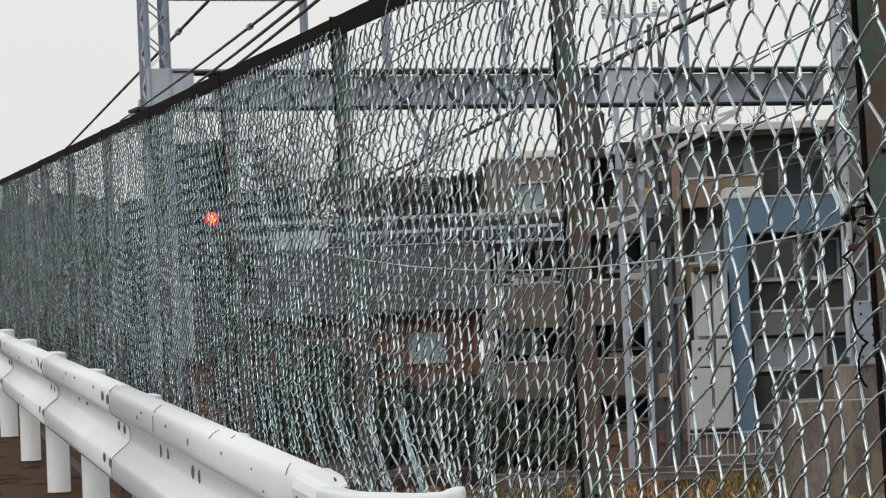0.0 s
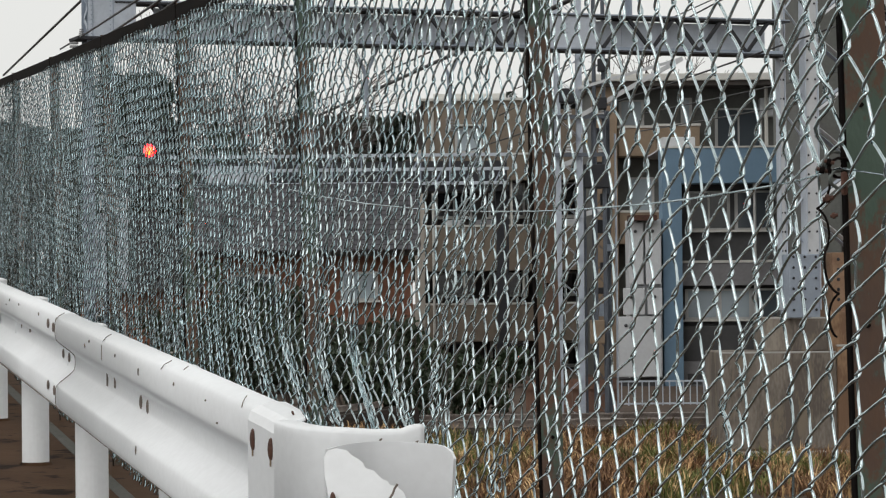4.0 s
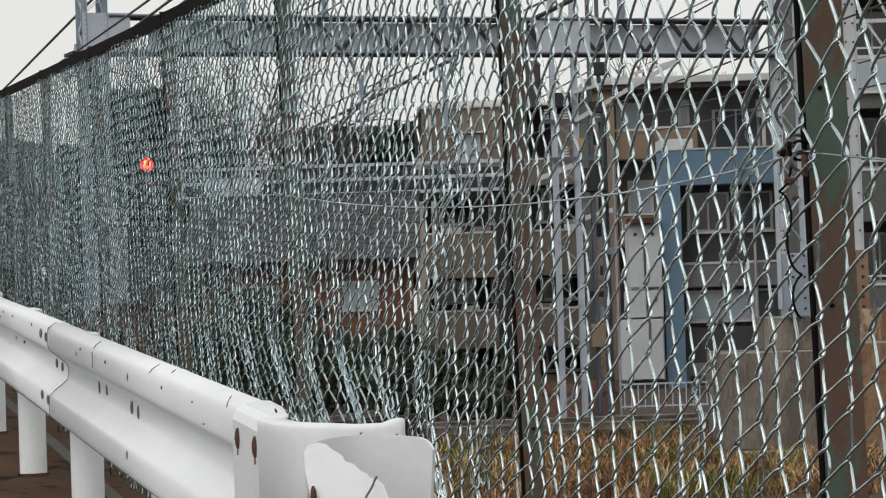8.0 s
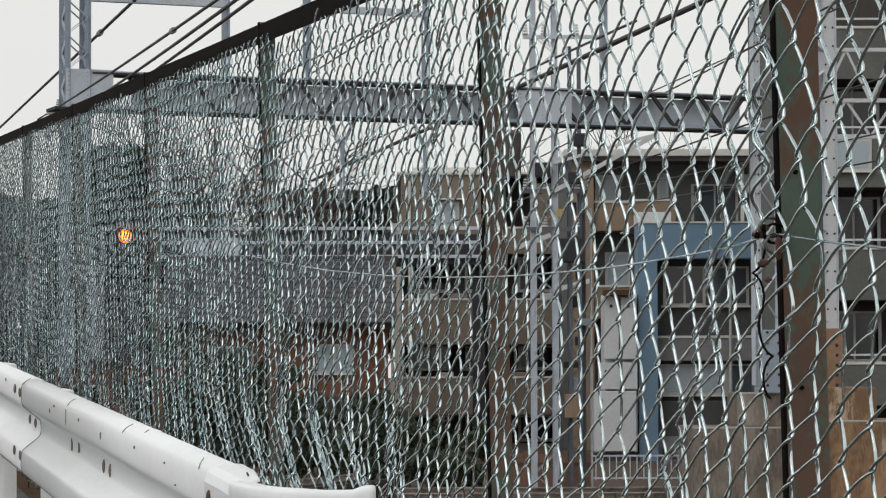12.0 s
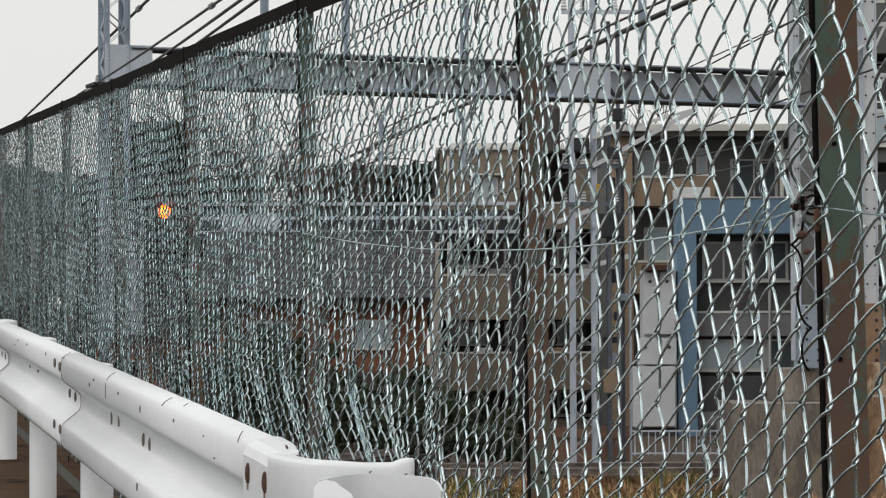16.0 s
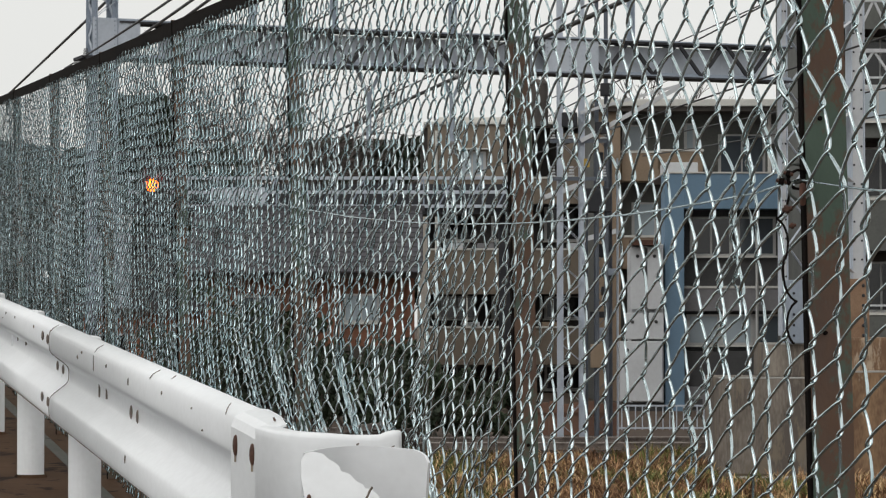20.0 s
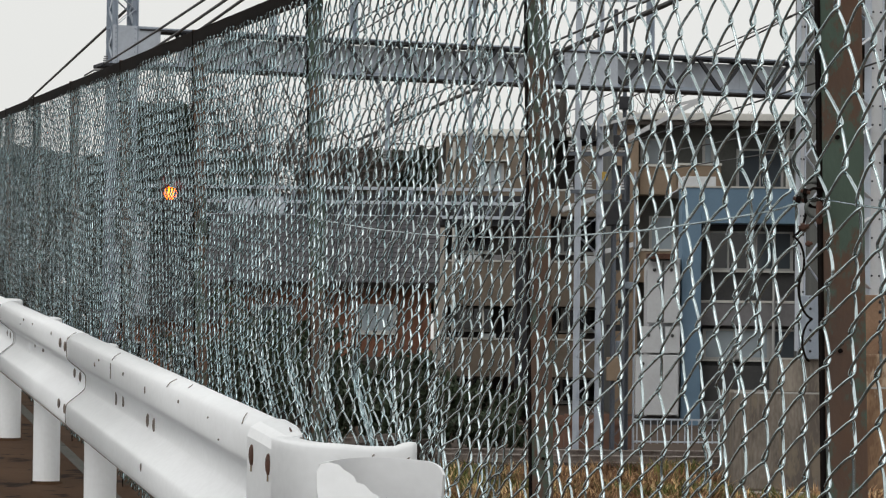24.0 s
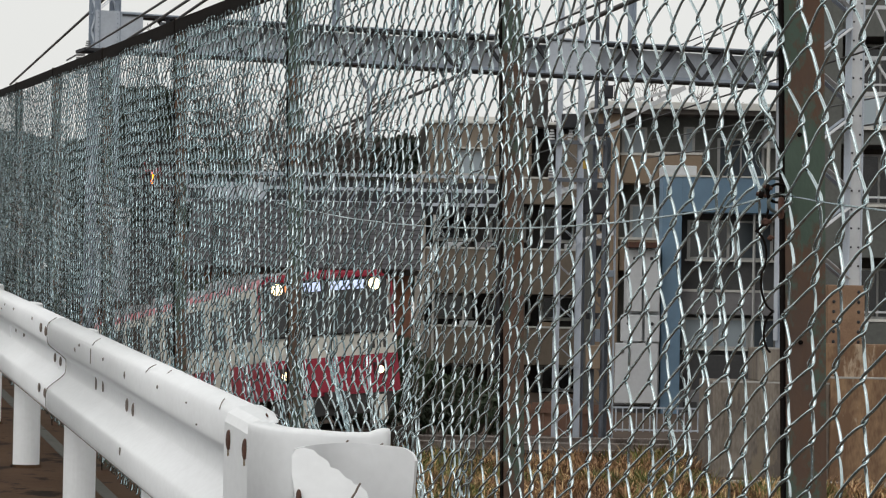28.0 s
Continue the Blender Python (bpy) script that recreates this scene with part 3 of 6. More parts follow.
def warp(y, z):
    """How the slack netting strays from its flat lattice."""
    r = rel(y, z)
    a = noise.noise((y * 0.9, z * 0.8, 3.1))
    b = noise.noise((y * 1.3, z * 1.1, 9.7))
    c = noise.noise((y * 5.0, z * 4.0, 1.7))
    d = noise.noise((y * 6.0, z * 3.0, 7.7))
    slack = max(0.0, 1.02 - r) * max(0.0, min(1.0, (y - 6.2) / 2.2)) * max(0.0, min(1.0, (12.5 - y) / 3.0))
    e = noise.noise((y * 2.6, z * 1.2, 4.4))
    low = max(0.0, min(1.0, (1.35 - r) / 0.5)) * max(0.0, min(1.0, (y - 5.0) / 1.5))
    dx = 0.02 * a + 0.008 * c
    dy = 0.07 * b + 0.055 * e + 0.03 * c - 1.8 * slack ** 2 / (slack + 0.06) + 0.16 * low * noise.noise((y * 3.4, z * 1.6, 6.1)) + 0.07 * low * noise.noise((y * 9.0, z * 3.0, 2.1))
    dz = 0.03 * a + 0.014 * d
    return dx, dy, dz


# half the width of a mesh, along the fence: stretched near the corner post, bunched at the next
PITCH = ((2.6, 0.058), (4.2, 0.063), (5.1, 0.063), (5.5, 0.054), (5.9, 0.046), (6.6, 0.045), (7.2, 0.049), (13.0, 0.05))
# height of half a mesh: the netting is drawn tighter the farther up the road it hangs
ROWS = ((3.0, 0.066), (4.4, 0.0645), (6.1, 0.0585), (7.5, 0.0555), (9.3, 0.051), (13.0, 0.05))
# how far the wires lean out of the upright, below the tension wire; above it they hang straighter
SHEARS = ((4.0, 0.92), (5.2, 0.92), (6.5, 0.86), (8.5, 0.95), (13.0, 1.05))
SHEAR_ABOVE = 0.36
MID = 1.53


def along(table, y):
    """A value read from a table of (y, value), straight between its rows."""
    for (a, h), (b, g) in zip(table, table[1:]):
        if y < b:
            return h + (g - h) * max(0.0, (y - a) / (b - a))
    return table[-1][1]


WIRE_Y = [2.6]
while len(WIRE_Y) < 830:
    WIRE_Y.append(WIRE_Y[-1] + along(PITCH, WIRE_Y[-1]))
JOINT = np.random.RandomState(4).normal(0, 1, (840, 60, 2))  # how each joint of two wires strays
BOW = np.random.RandomState(8).normal(0, 0.0045, (840, 60))           # and how each leg bends on its way
LEGS = {3: (0.0, 0.06, 0.14, 0.26, 0.5, 0.74, 0.86, 0.94), 2: (0.0, 0.1, 0.25, 0.5, 0.75, 0.9), 1: (0.0, 0.13, 0.5, 0.87), 0: (0.0, 0.5)}


def wire_points(i, detail):
    """One zigzag wire: its legs pass before and behind the neighbours, and it hooks into them at rounded joints."""
    y_mid, half = WIRE_Y[i], along(PITCH, WIRE_Y[i])
    h, shear = along(ROWS, y_mid), along(SHEARS, y_mid)
    k0, k1 = int(((0.7 if y_mid < 6.0 else 0.06) - MID) / h), int((2.2 - MID) / h)
    reach = 0.5 * half + 0.0045
    out = []
    for k in range(k0, k1):
        far = 1 if (k + i) % 2 else -1
        j0, j1 = JOINT[i + (far > 0), k + 30], JOINT[i + (far < 0), k + 31]
        for f in LEGS[detail]:
            up = (k + f) * h
            y = y_mid + far * reach * (0.75 * (1 - 2 * f) + 0.25 * math.cos(math.pi * f)) - (shear * up if up < 0 else SHEAR_ABOVE * up)
            z = SLOPE * y + MID + up
            deep = -far * 0.0058 * (1 - abs(2 * f - 1) ** 5)
            jy, jz = (j0 + (j1 - j0) * f) * (0.0075, 0.0045)
            jy += BOW[i, k + 30] * math.sin(math.pi * f)
            dx, dy, dz = warp(y, z)
            out.append((fence_x(y, z) - 0.013 + deep + dx, y + dy + jy, min(z + dz + jz, 2.19 + SLOPE * (y + dy + jy))))
    return out


def wire_at(y):
    """The wire whose middle is nearest to y."""
    return min(range(len(WIRE_Y)), key=lambda i: abs(WIRE_Y[i] - y))


def build_fence():
    fence = thing("chain_link_fence", "tall weathered chain-link fence on rusty angle-iron posts beside the railway", "fence")
    for n, y in enumerate(POST_YS):
        z0, z1 = road_z(y) - 0.3, 2.245 + SLOPE * y
        wide = 0.072 if n == 1 else 0.05
        bm = bmesh.new()
        cuboid(bm, 0.0, wide, -0.004, 0.004, z0, z1, bevel=0.0015)
        post = part("post", bm, POST_PAINT, fence, "angle-iron post in peeling green over brown rust")
        # the flange's shadow is put into its dark colour
        flange = part("flange", block(-0.005, 0.0, -0.004, 0.013, z0, z1, bevel=0.0015), POST_EDGE, post, "edge flange coloured dark for its shadow")
        for v in [*post.data.vertices, *flange.data.vertices]:
            v.co.x += fence_x(y, v.co.z)
            v.co.y += y
        rng = random.Random(n)
        for k in range(6):
            bm = bmesh.new()
            z = z0 + 0.55 + k * 0.34 + rng.uniform(-.02, .02)
            bmesh.ops.create_cone(bm, cap_ends=True, segments=8, radius1=0.0042, radius2=0.0036, depth=0.005,
                                  matrix=Matrix.Translation((fence_x(y, z) + 0.026, y - 0.006, z)) @ Euler((radians(90), 0, 0)).to_matrix().to_4x4())
            part("bolt_hole", bm, POST_EDGE, post)
    # top rail: a steel angle, its underside's shade put into a near-black colour
    for a, b in zip(POST_YS, POST_YS[1:]):
        bm = bmesh.new()
        za, zb = 2.205 + SLOPE * a, 2.205 + SLOPE * b
        xa, xb = fence_x(a, za), fence_x(b, zb)
        for w0, w1, h0, h1 in ((-0.002, 0.055, 0.026, 0.033), (-0.002, 0.005, -0.03, 0.026)):
            vs = []
            for x, y, z in ((xa, a, za), (xb, b, zb)):
                vs.append([bm.verts.new((x + p, y, z + q)) for p, q in ((w0, h0), (w1, h0), (w1, h1), (w0, h1))])
            for k in range(4):
                bm.faces.new((vs[0][k], vs[0][(k + 1) % 4], vs[1][(k + 1) % 4], vs[1][k]))
        bmesh.ops.recalc_face_normals(bm, faces=bm.faces)
        part("top_rail", bm, POST_EDGE, fence, "steel angle along the fence top, near-black for its shaded underside")
    # netting: every bent wire of the near stretch is its own piece, the far stretch is joined
    near = 300
    tone = random.Random(12)
    for i in range(near):
        detail = 3 if i < 80 else 2 if i < 180 else 1
        me = tube_mesh("wire", wire_points(i, detail), 0.0028, 6 if i < 130 else 5, WIRE_GREEN if tone.random() < (i - 60) / 85 else WIRE)
        ob = new("wire", me)
        ob.parent = fence
    # doubled wires where two rolls of netting are laced together
    for at_y, dy, dz in ((4.4, 0.016, 0.02), (4.47, 0.006, 0.034), (4.53, -0.012, 0.012), (6.6, 0.02, 0.02), (6.65, 0.008, 0.035), (6.7, -0.01, 0.01), (8.2, 0.02, 0.03)):
        pts = [(x - 0.006, y + dy, z + dz) for x, y, z in wire_points(wire_at(at_y), 2)]
        ob = new("lacing_wire", tube_mesh("lacing_wire", pts, 0.0024, 6, WIRE))
        ob.parent = fence
    verts, faces = [], []
    for i in range(near, 800):
        me = tube_mesh("wire", wire_points(i, 1 if i < 520 else 0), 0.0028, 4, WIRE_GREEN)
        n = len(verts)
        verts += [tuple(v.co) for v in me.vertices]
        faces += [tuple(n + k for k in p.vertices) for p in me.polygons]
        bpy.data.meshes.remove(me)
    me = bpy.data.meshes.new("netting")
    me.from_pydata(verts, [], faces)
    me.polygons.foreach_set("use_smooth", [True] * len(faces))
    me.materials.append(WIRE_GREEN)
    ob = new("netting", me)
    ob.parent = fence
    tagged(ob, "dense far stretch of the wire netting", kind="stuff")
    # tension wire, sagging from post to post, tied at a rusty clip
    spans = [(1.5, 1.64, 4.28, 1.733, 0.05), (4.28, 1.733, 9.15, 1.9, 0.06)]
    for ya, za, yb, zb, sag in spans:
        pts = []
        for i in range(25):
            f = i / 24
            yy, zz = ya + (yb - ya) * f, za + (zb - za) * f - sag * 4 * (f ** 0.8) * (1 - f)
            pts.append((fence_x(yy, zz) - 0.024 + 0.004 * math.sin(f * 40), yy, zz))
        ob = new("tension_wire", tube_mesh("tension_wire", pts, 0.0018, 6, WIRE_GREEN))
        ob.parent = fence
    clip = part("tie_clip", block(FX - 0.026, FX - 0.016, 4.262, 4.275, 1.69, 1.728, bevel=0.006), RUST, fence, "rusty clamp that holds the tension wire")
    for dy, dz, w, long in ((0.036, 0.008, 0.006, 0.02), (0.012, 0.02, 0.0055, 0.016), (0.018, -0.034, 0.007, 0.017), (0.0, -0.062, 0.005, 0.012)):
        c = Vector((FX - 0.026, 4.285 + dy, 1.722 + dz))
        q = Vector((-0.75, 0.3, 0.2 if dz > 0 else -0.15)).normalized()
        bm = bmesh.new()
        rod(bm, c, c + q * long, w * 0.55, 8)
        shank = part("bolt", bm, RUST, clip)
        bm = bmesh.new()
        rod(bm, c + q * long * 0.35, c + q * long * 0.75, w, 6)
        part("nut", bm, RUST if dz < 0 else POST_EDGE, clip)
    for turn, (yy, zz) in enumerate(((4.3, 1.735), (4.32, 1.742), (4.296, 1.71))):
        pts = [(FX - 0.012 + 0.02 * math.cos(k * 0.62), yy + 0.006 * k / 10, zz + 0.016 * math.sin(k * 0.62) + 0.004 * turn) for k in range(24)]
        ob = new("wrap_wire", tube_mesh("wrap_wire", pts, 0.0022, 6, WIRE_OLD if turn else POST_EDGE))
        ob.parent = clip
    pts = []
    for i in range(40):
        f = i / 39
        pts.append((FX - 0.03 + 0.008 * math.sin(f * 19), 4.315 + 0.022 * math.sin(f * 5.0) + 0.008 * math.sin(f * 31), 1.74 - 0.27 * f + 0.01 * math.sin(f * 25)))
    ob = new("loose_tie", tube_mesh("loose_tie", pts, 0.0021, 6, POST_EDGE))
    ob.parent = fence
    ob["label"] = "dark twisted end of tie wire hanging down"
    pts = [(FX - 0.03 + 0.01 * math.sin(i * 0.9), 4.33 + 0.02 * math.sin(i * 0.5), 1.74 + i * 0.012) for i in range(26)]
    ob = new("tie_wire", tube_mesh("tie_wire", pts, 0.0035, 6, WIRE))
    ob.parent = fence


build_fence()

# ---- railway gantry ----
def lattice(bm_chord, bm_lace, p, q, w, d, size, pitch, lace=0.05):
    """A four-legged lattice mast from p to q (upright), w across and d deep."""
    x, y, z0 = p
    z1 = q
    for sx in (-1, 1):
        for sy in (-1, 1):
            bm = bmesh.new()
            angle_bar(bm, (x + sx * w / 2, y + sy * d / 2, z0), (x + sx * w / 2, y + sy * d / 2, z1), size, size * 0.16)
            part("leg_angle", bm, bm_chord[0], bm_chord[1])
    n = max(1, int((z1 - z0) / pitch))
    for k in range(n):
        a, b = z0 + (z1 - z0) * k / n, z0 + (z1 - z0) * (k + 1) / n
        s = 1 if k % 2 else -1
        for sy in (-1, 1):
            bar(bm_lace, (x - s * w / 2, y + sy * d / 2, a), (x + s * w / 2, y + sy * d / 2, b), lace, 0.008)
        for sx in (-1, 1):
            bar(bm_lace, (x + sx * w / 2, y - s * d / 2, a), (x + sx * w / 2, y + s * d / 2, b), 0.008, lace)


def rivets(rows, y, r=0.012):
    bm = bmesh.new()
    for x, z in rows:
        bmesh.ops.create_uvsphere(bm, u_segments=6, v_segments=4, radius=r, matrix=Matrix.Translation((x, y, z)))
    return bm


GANTRY_TURN = math.degrees(math.atan2(4.9, 12.8))
SPAN = 13.3


def build_gantry():
    g = thing("railway_gantry", "grey-blue riveted lattice steel gantry spanning the railway tracks", "gantry", site(-5.45, 48.6, -1.4, GANTRY_TURN))
    # left mast
    l = bmesh.new()
    lattice((STEEL, g), l, (0.0, 0, 0), 13.0, 0.36, 0.4, 0.085, 0.3, 0.08)
    tagged(part("lacing", l, STEEL_PALE, g), kind="stuff")
    z0 = 7.52  # underside of the beam
    h = 0.63
    # girder chords
    for name, z in (("bottom_chord", z0), ("top_chord", z0 + h)):
        bm = bmesh.new()
        for y in (-0.22, 0.22):
            cuboid(bm, 0.2, SPAN, y - 0.05, y + 0.05, z - 0.012, z + 0.012)
            cuboid(bm, 0.2, SPAN, y - 0.006, y + 0.006, z - 0.05 if z > z0 else z, z if z > z0 else z + 0.05)
        chord = part(name, bm, STEEL, g)
        # a dark strip below each chord paints in its shaded underside
        part("underside_shade", block(0.25, SPAN, -0.28, 0.26, z - 0.045, z - 0.013), STEEL_DARK, g, "dark strip for the shade under the chord")
        bm = bmesh.new()
        for k in range(22):
            x = 0.8 + k * (SPAN - 1) / 22
            bar(bm, (x, -0.22, z), (x + (SPAN - 1) / 22, 0.22, z), 0.05, 0.01)
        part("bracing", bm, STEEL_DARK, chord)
    for y in (-0.22, 0.22):
        for k in range(24):
            x = 1.0 + k * (SPAN - 1.4) / 24
            x2 = x + (SPAN - 1.4) / 24
            bm = bmesh.new()
            a, b = ((x, y, z0), (x2, y, z0 + h)) if k % 2 else ((x, y, z0 + h), (x2, y, z0))
            bar(bm, a, b, 0.06, 0.06)
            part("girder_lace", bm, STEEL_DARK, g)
    # solid web behind the laces, in plates with dark slots between
    for k in range(12):
        x = 1.0 + k * (SPAN - 1.4) / 12
        part("web_plate", block(x + 0.002, x + (SPAN - 1.4) / 12 - 0.002, -0.01, 0.004, z0 + 0.06, z0 + h - 0.09), STEEL_PALE, g)
    # gusset plates with rivets
    for x0, x1, lo, hi in ((-0.22, 0.62, -0.0, 0.66), (8.22, 9.29, 0.0, h + 0.02)):
        plate = part("gusset", block(x0, x1, -0.262, -0.25, z0 + lo, z0 + hi), STEEL_PALE, g)
        rows = [(x0 + 0.05, z0 + lo + 0.05 + i * (hi - lo - 0.1) / 7) for i in range(8)] + [(x0 + 0.46 * (x1 - x0), z0 + lo + 0.05 + i * (hi - lo - 0.1) / 7) for i in range(8)]
        tagged(part("rivet", rivets(rows, -0.265), STEEL, plate), kind="stuff")
    part("bearing", block(-0.42, 0.05, -0.3, 0.3, z0 - 0.05, z0), STEEL_DARK, g)
    bm = bmesh.new()
    for i in range(4):
        rod(bm, (-0.3, -0.1, z0 + 0.01 + i * 0.035), (-0.3, -0.1, z0 + 0.03 + i * 0.035), 0.055 - 0.006 * i, 12)
    part("insulator", bm, PORCELAIN, g)
    # uprights and rail of the feeder frame above
    for x, top in ((2.71, 3.0), (4.22, 3.0), (6.49, 2.6), (10.04, 2.4)):
        bm = bmesh.new()
        angle_bar(bm, (x, 0.0, z0 + h), (x, 0.0, z0 + h + top), 0.12, 0.015)
        part("upright", bm, STEEL, g)
    for x0, x1 in ((0.2, 2.78), (4.15, 6.56)):
        bm = bmesh.new()
        bar(bm, (x0, 0, z0 + h + 1.3), (x1, 0, z0 + h + 1.3), 0.12, 0.12)
        part("cross_arm", bm, STEEL_PALE, g)
    # drop brackets with insulators under the beam
    for x in (4.9, 6.5):
        bm = bmesh.new()
        bar(bm, (x - 0.25, 0, z0), (x, 0, z0 - 0.55), 0.05, 0.05)
        bar(bm, (x + 0.25, 0, z0), (x, 0, z0 - 0.55), 0.05, 0.05)
        rod(bm, (x, 0, z0 - 0.5), (x, 0, z0 - 1.3), 0.05, 8)
        drop = part("drop_bracket", bm, STEEL, g)
        bm = bmesh.new()
        for i in range(5):
            rod(bm, (x, 0, z0 - 1.3 - i * 0.05), (x, 0, z0 - 1.33 - i * 0.05), 0.075, 10)
        part("insulator", bm, PORCELAIN, drop)
    # the wide right leg on its footing: a slim rear chord and two broad plated chords, laced together
    for x, y, wide, deep, foot in ((13.31, 0.1, 0.12, 0.12, 2.7), (13.82, -0.12, 0.27, 0.2, 2.7), (14.78, -0.12, 0.27, 0.2, 3.75)):
        leg = part("leg", block(x - wide / 2, x + wide / 2, y, y + 0.02, foot, 14.0), OFFWHITE, g, "pale grey steel leg")
        for side in (-1, 1):
            part("leg_flange", block(x + side * wide / 2 - 0.012, x + side * wide / 2 + 0.012, y - 0.03, y + deep, foot, 14.0), STEEL_PALE, leg)
        rows = [(x + side * wide * 0.3, foot + 0.4 + i * 0.36) for i in range(28) for side in (-1, 1)]
        tagged(part("rivet", rivets(rows, y - 0.006, 0.022), STEEL_DARK, leg), kind="stuff")
    for k in range(12):
        a, b = 3.9 + 0.86 * k, 3.9 + 0.86 * (k + 1)
        p, q = ((13.95, a), (14.65, b - 0.35)) if k % 2 else ((14.65, a), (13.95, b - 0.35))
        for y in (-0.14, 0.12):
            bm = bmesh.new()
            bar(bm, (p[0], y, p[1]), (q[0], y, q[1]), 0.17, 0.012)
            part("lacing_bar", bm, OFFWHITE if y < 0 else STEEL, g)
    for k in range(20):
        a, b = 3.9 + 0.5 * k, 3.9 + 0.5 * (k + 1)
        bm = bmesh.new()
        bar(bm, (13.34 if k % 2 else 13.74, 0.02, a), (13.74 if k % 2 else 13.34, 0.02, b), 0.07, 0.012)
        part("lacing_bar", bm, STEEL_PALE, g)
    base = part("leg_base", block(13.27, 13.93, -0.17, 0.2, 2.55, 3.75, bevel=0.02), STEEL, g, "grey riveted base plate of the leg")
    tagged(part("rivet", rivets([(x, 2.7 + i * 0.2) for i in range(6) for x in (13.36, 13.6, 13.84)], -0.175, 0.028), STEEL_DARK, base), kind="stuff")
    shoe = part("leg_shoe", block(14.18, 14.98, -0.2, 0.3, 2.6, 3.78, bevel=0.02), STEEL_BROWN, g, "brown rust-stained base plate of the leg")
    tagged(part("rivet", rivets([(14.84, 2.7 + i * 0.19) for i in range(6)] + [(14.3, 2.7 + i * 0.19) for i in range(6)], -0.205, 0.035), STEEL_DARK, shoe), kind="stuff")
    # strain insulators at the mast's outer side
    for x, z in ((-0.44, z0 - 0.1), (-0.34, z0 - 0.22), (-0.5, z0 - 0.3)):
        bm = bmesh.new()
        for i in range(4):
            rod(bm, (x - 0.02, -0.2, z - i * 0.06), (x - 0.02, -0.2, z - i * 0.06 - 0.035), 0.075, 10)
        part("insulator", bm, PORCELAIN, g)
    # white maker plate low on the left mast
    sign = part("plate", block(-0.05, 0.48, -0.24, -0.225, 4.55, 4.8, bevel=0.004), OFFWHITE, g, "small white plate with illegible marks")
    for i in range(2):
        part("mark", block(0.0, 0.42, -0.244, -0.241, 4.6 + i * 0.1, 4.64 + i * 0.1), STEEL_DARK, sign)
    part("mast_jacket", block(-0.02, 0.46, -0.222, 0.2, 3.2, 4.5, bevel=0.01), STEEL_PALE, g, "pale sheet jacket round the mast")


build_gantry()


def build_footing():
    f = thing("gantry_footing", "stepped concrete footing of the gantry leg, rust-stained and streaked", "concrete footing", site(5.75, 53.0, -1.6))
    part("lower_block", block(-0.1, 2.1, 0, 2.6, 0, 2.12, bevel=0.03), FOOTING, f)
    part("edge", block(-0.1, 2.1, -0.004, 0.1, 2.09, 2.124, bevel=0.012), LEDGE, f, "pale worn upper edge")
    part("upper_block", block(0.82, 2.0, 0.35, 2.3, 2.12, 2.76, bevel=0.03), FOOTING, f)
    part("edge", block(0.82, 2.0, 0.346, 0.42, 2.73, 2.764, bevel=0.012), LEDGE, f, "pale worn upper edge")
    part("lower_block", block(2.1, 6.4, -0.1, 2.6, 0, 2.24, bevel=0.03), FOOTING_RUST, f, "rust-brown streaked concrete block")
    part("edge", block(2.1, 6.4, -0.104, 0.06, 2.205, 2.244, bevel=0.012), LEDGE, f, "pale worn upper edge")
    part("upper_block", block(2.0, 3.42, 0.3, 2.3, 2.12, 2.86, bevel=0.05), FOOTING_RUST, f, "rust-brown stained upper block")
    ledge = thing("cable_trough", "low pale concrete cable trough beside the footing", "cable trough", site(5.6, 50.2, -1.5))
    for i in range(8):
        part("cover_slab", block(i * 0.9 + 0.006, i * 0.9 + 0.894, 0, 0.45, 0.22, 0.29, bevel=0.012), LEDGE, ledge)
    part("trough", block(0.0, 7.2, 0.03, 0.42, -0.1, 0.216), KERB, ledge)


build_footing()


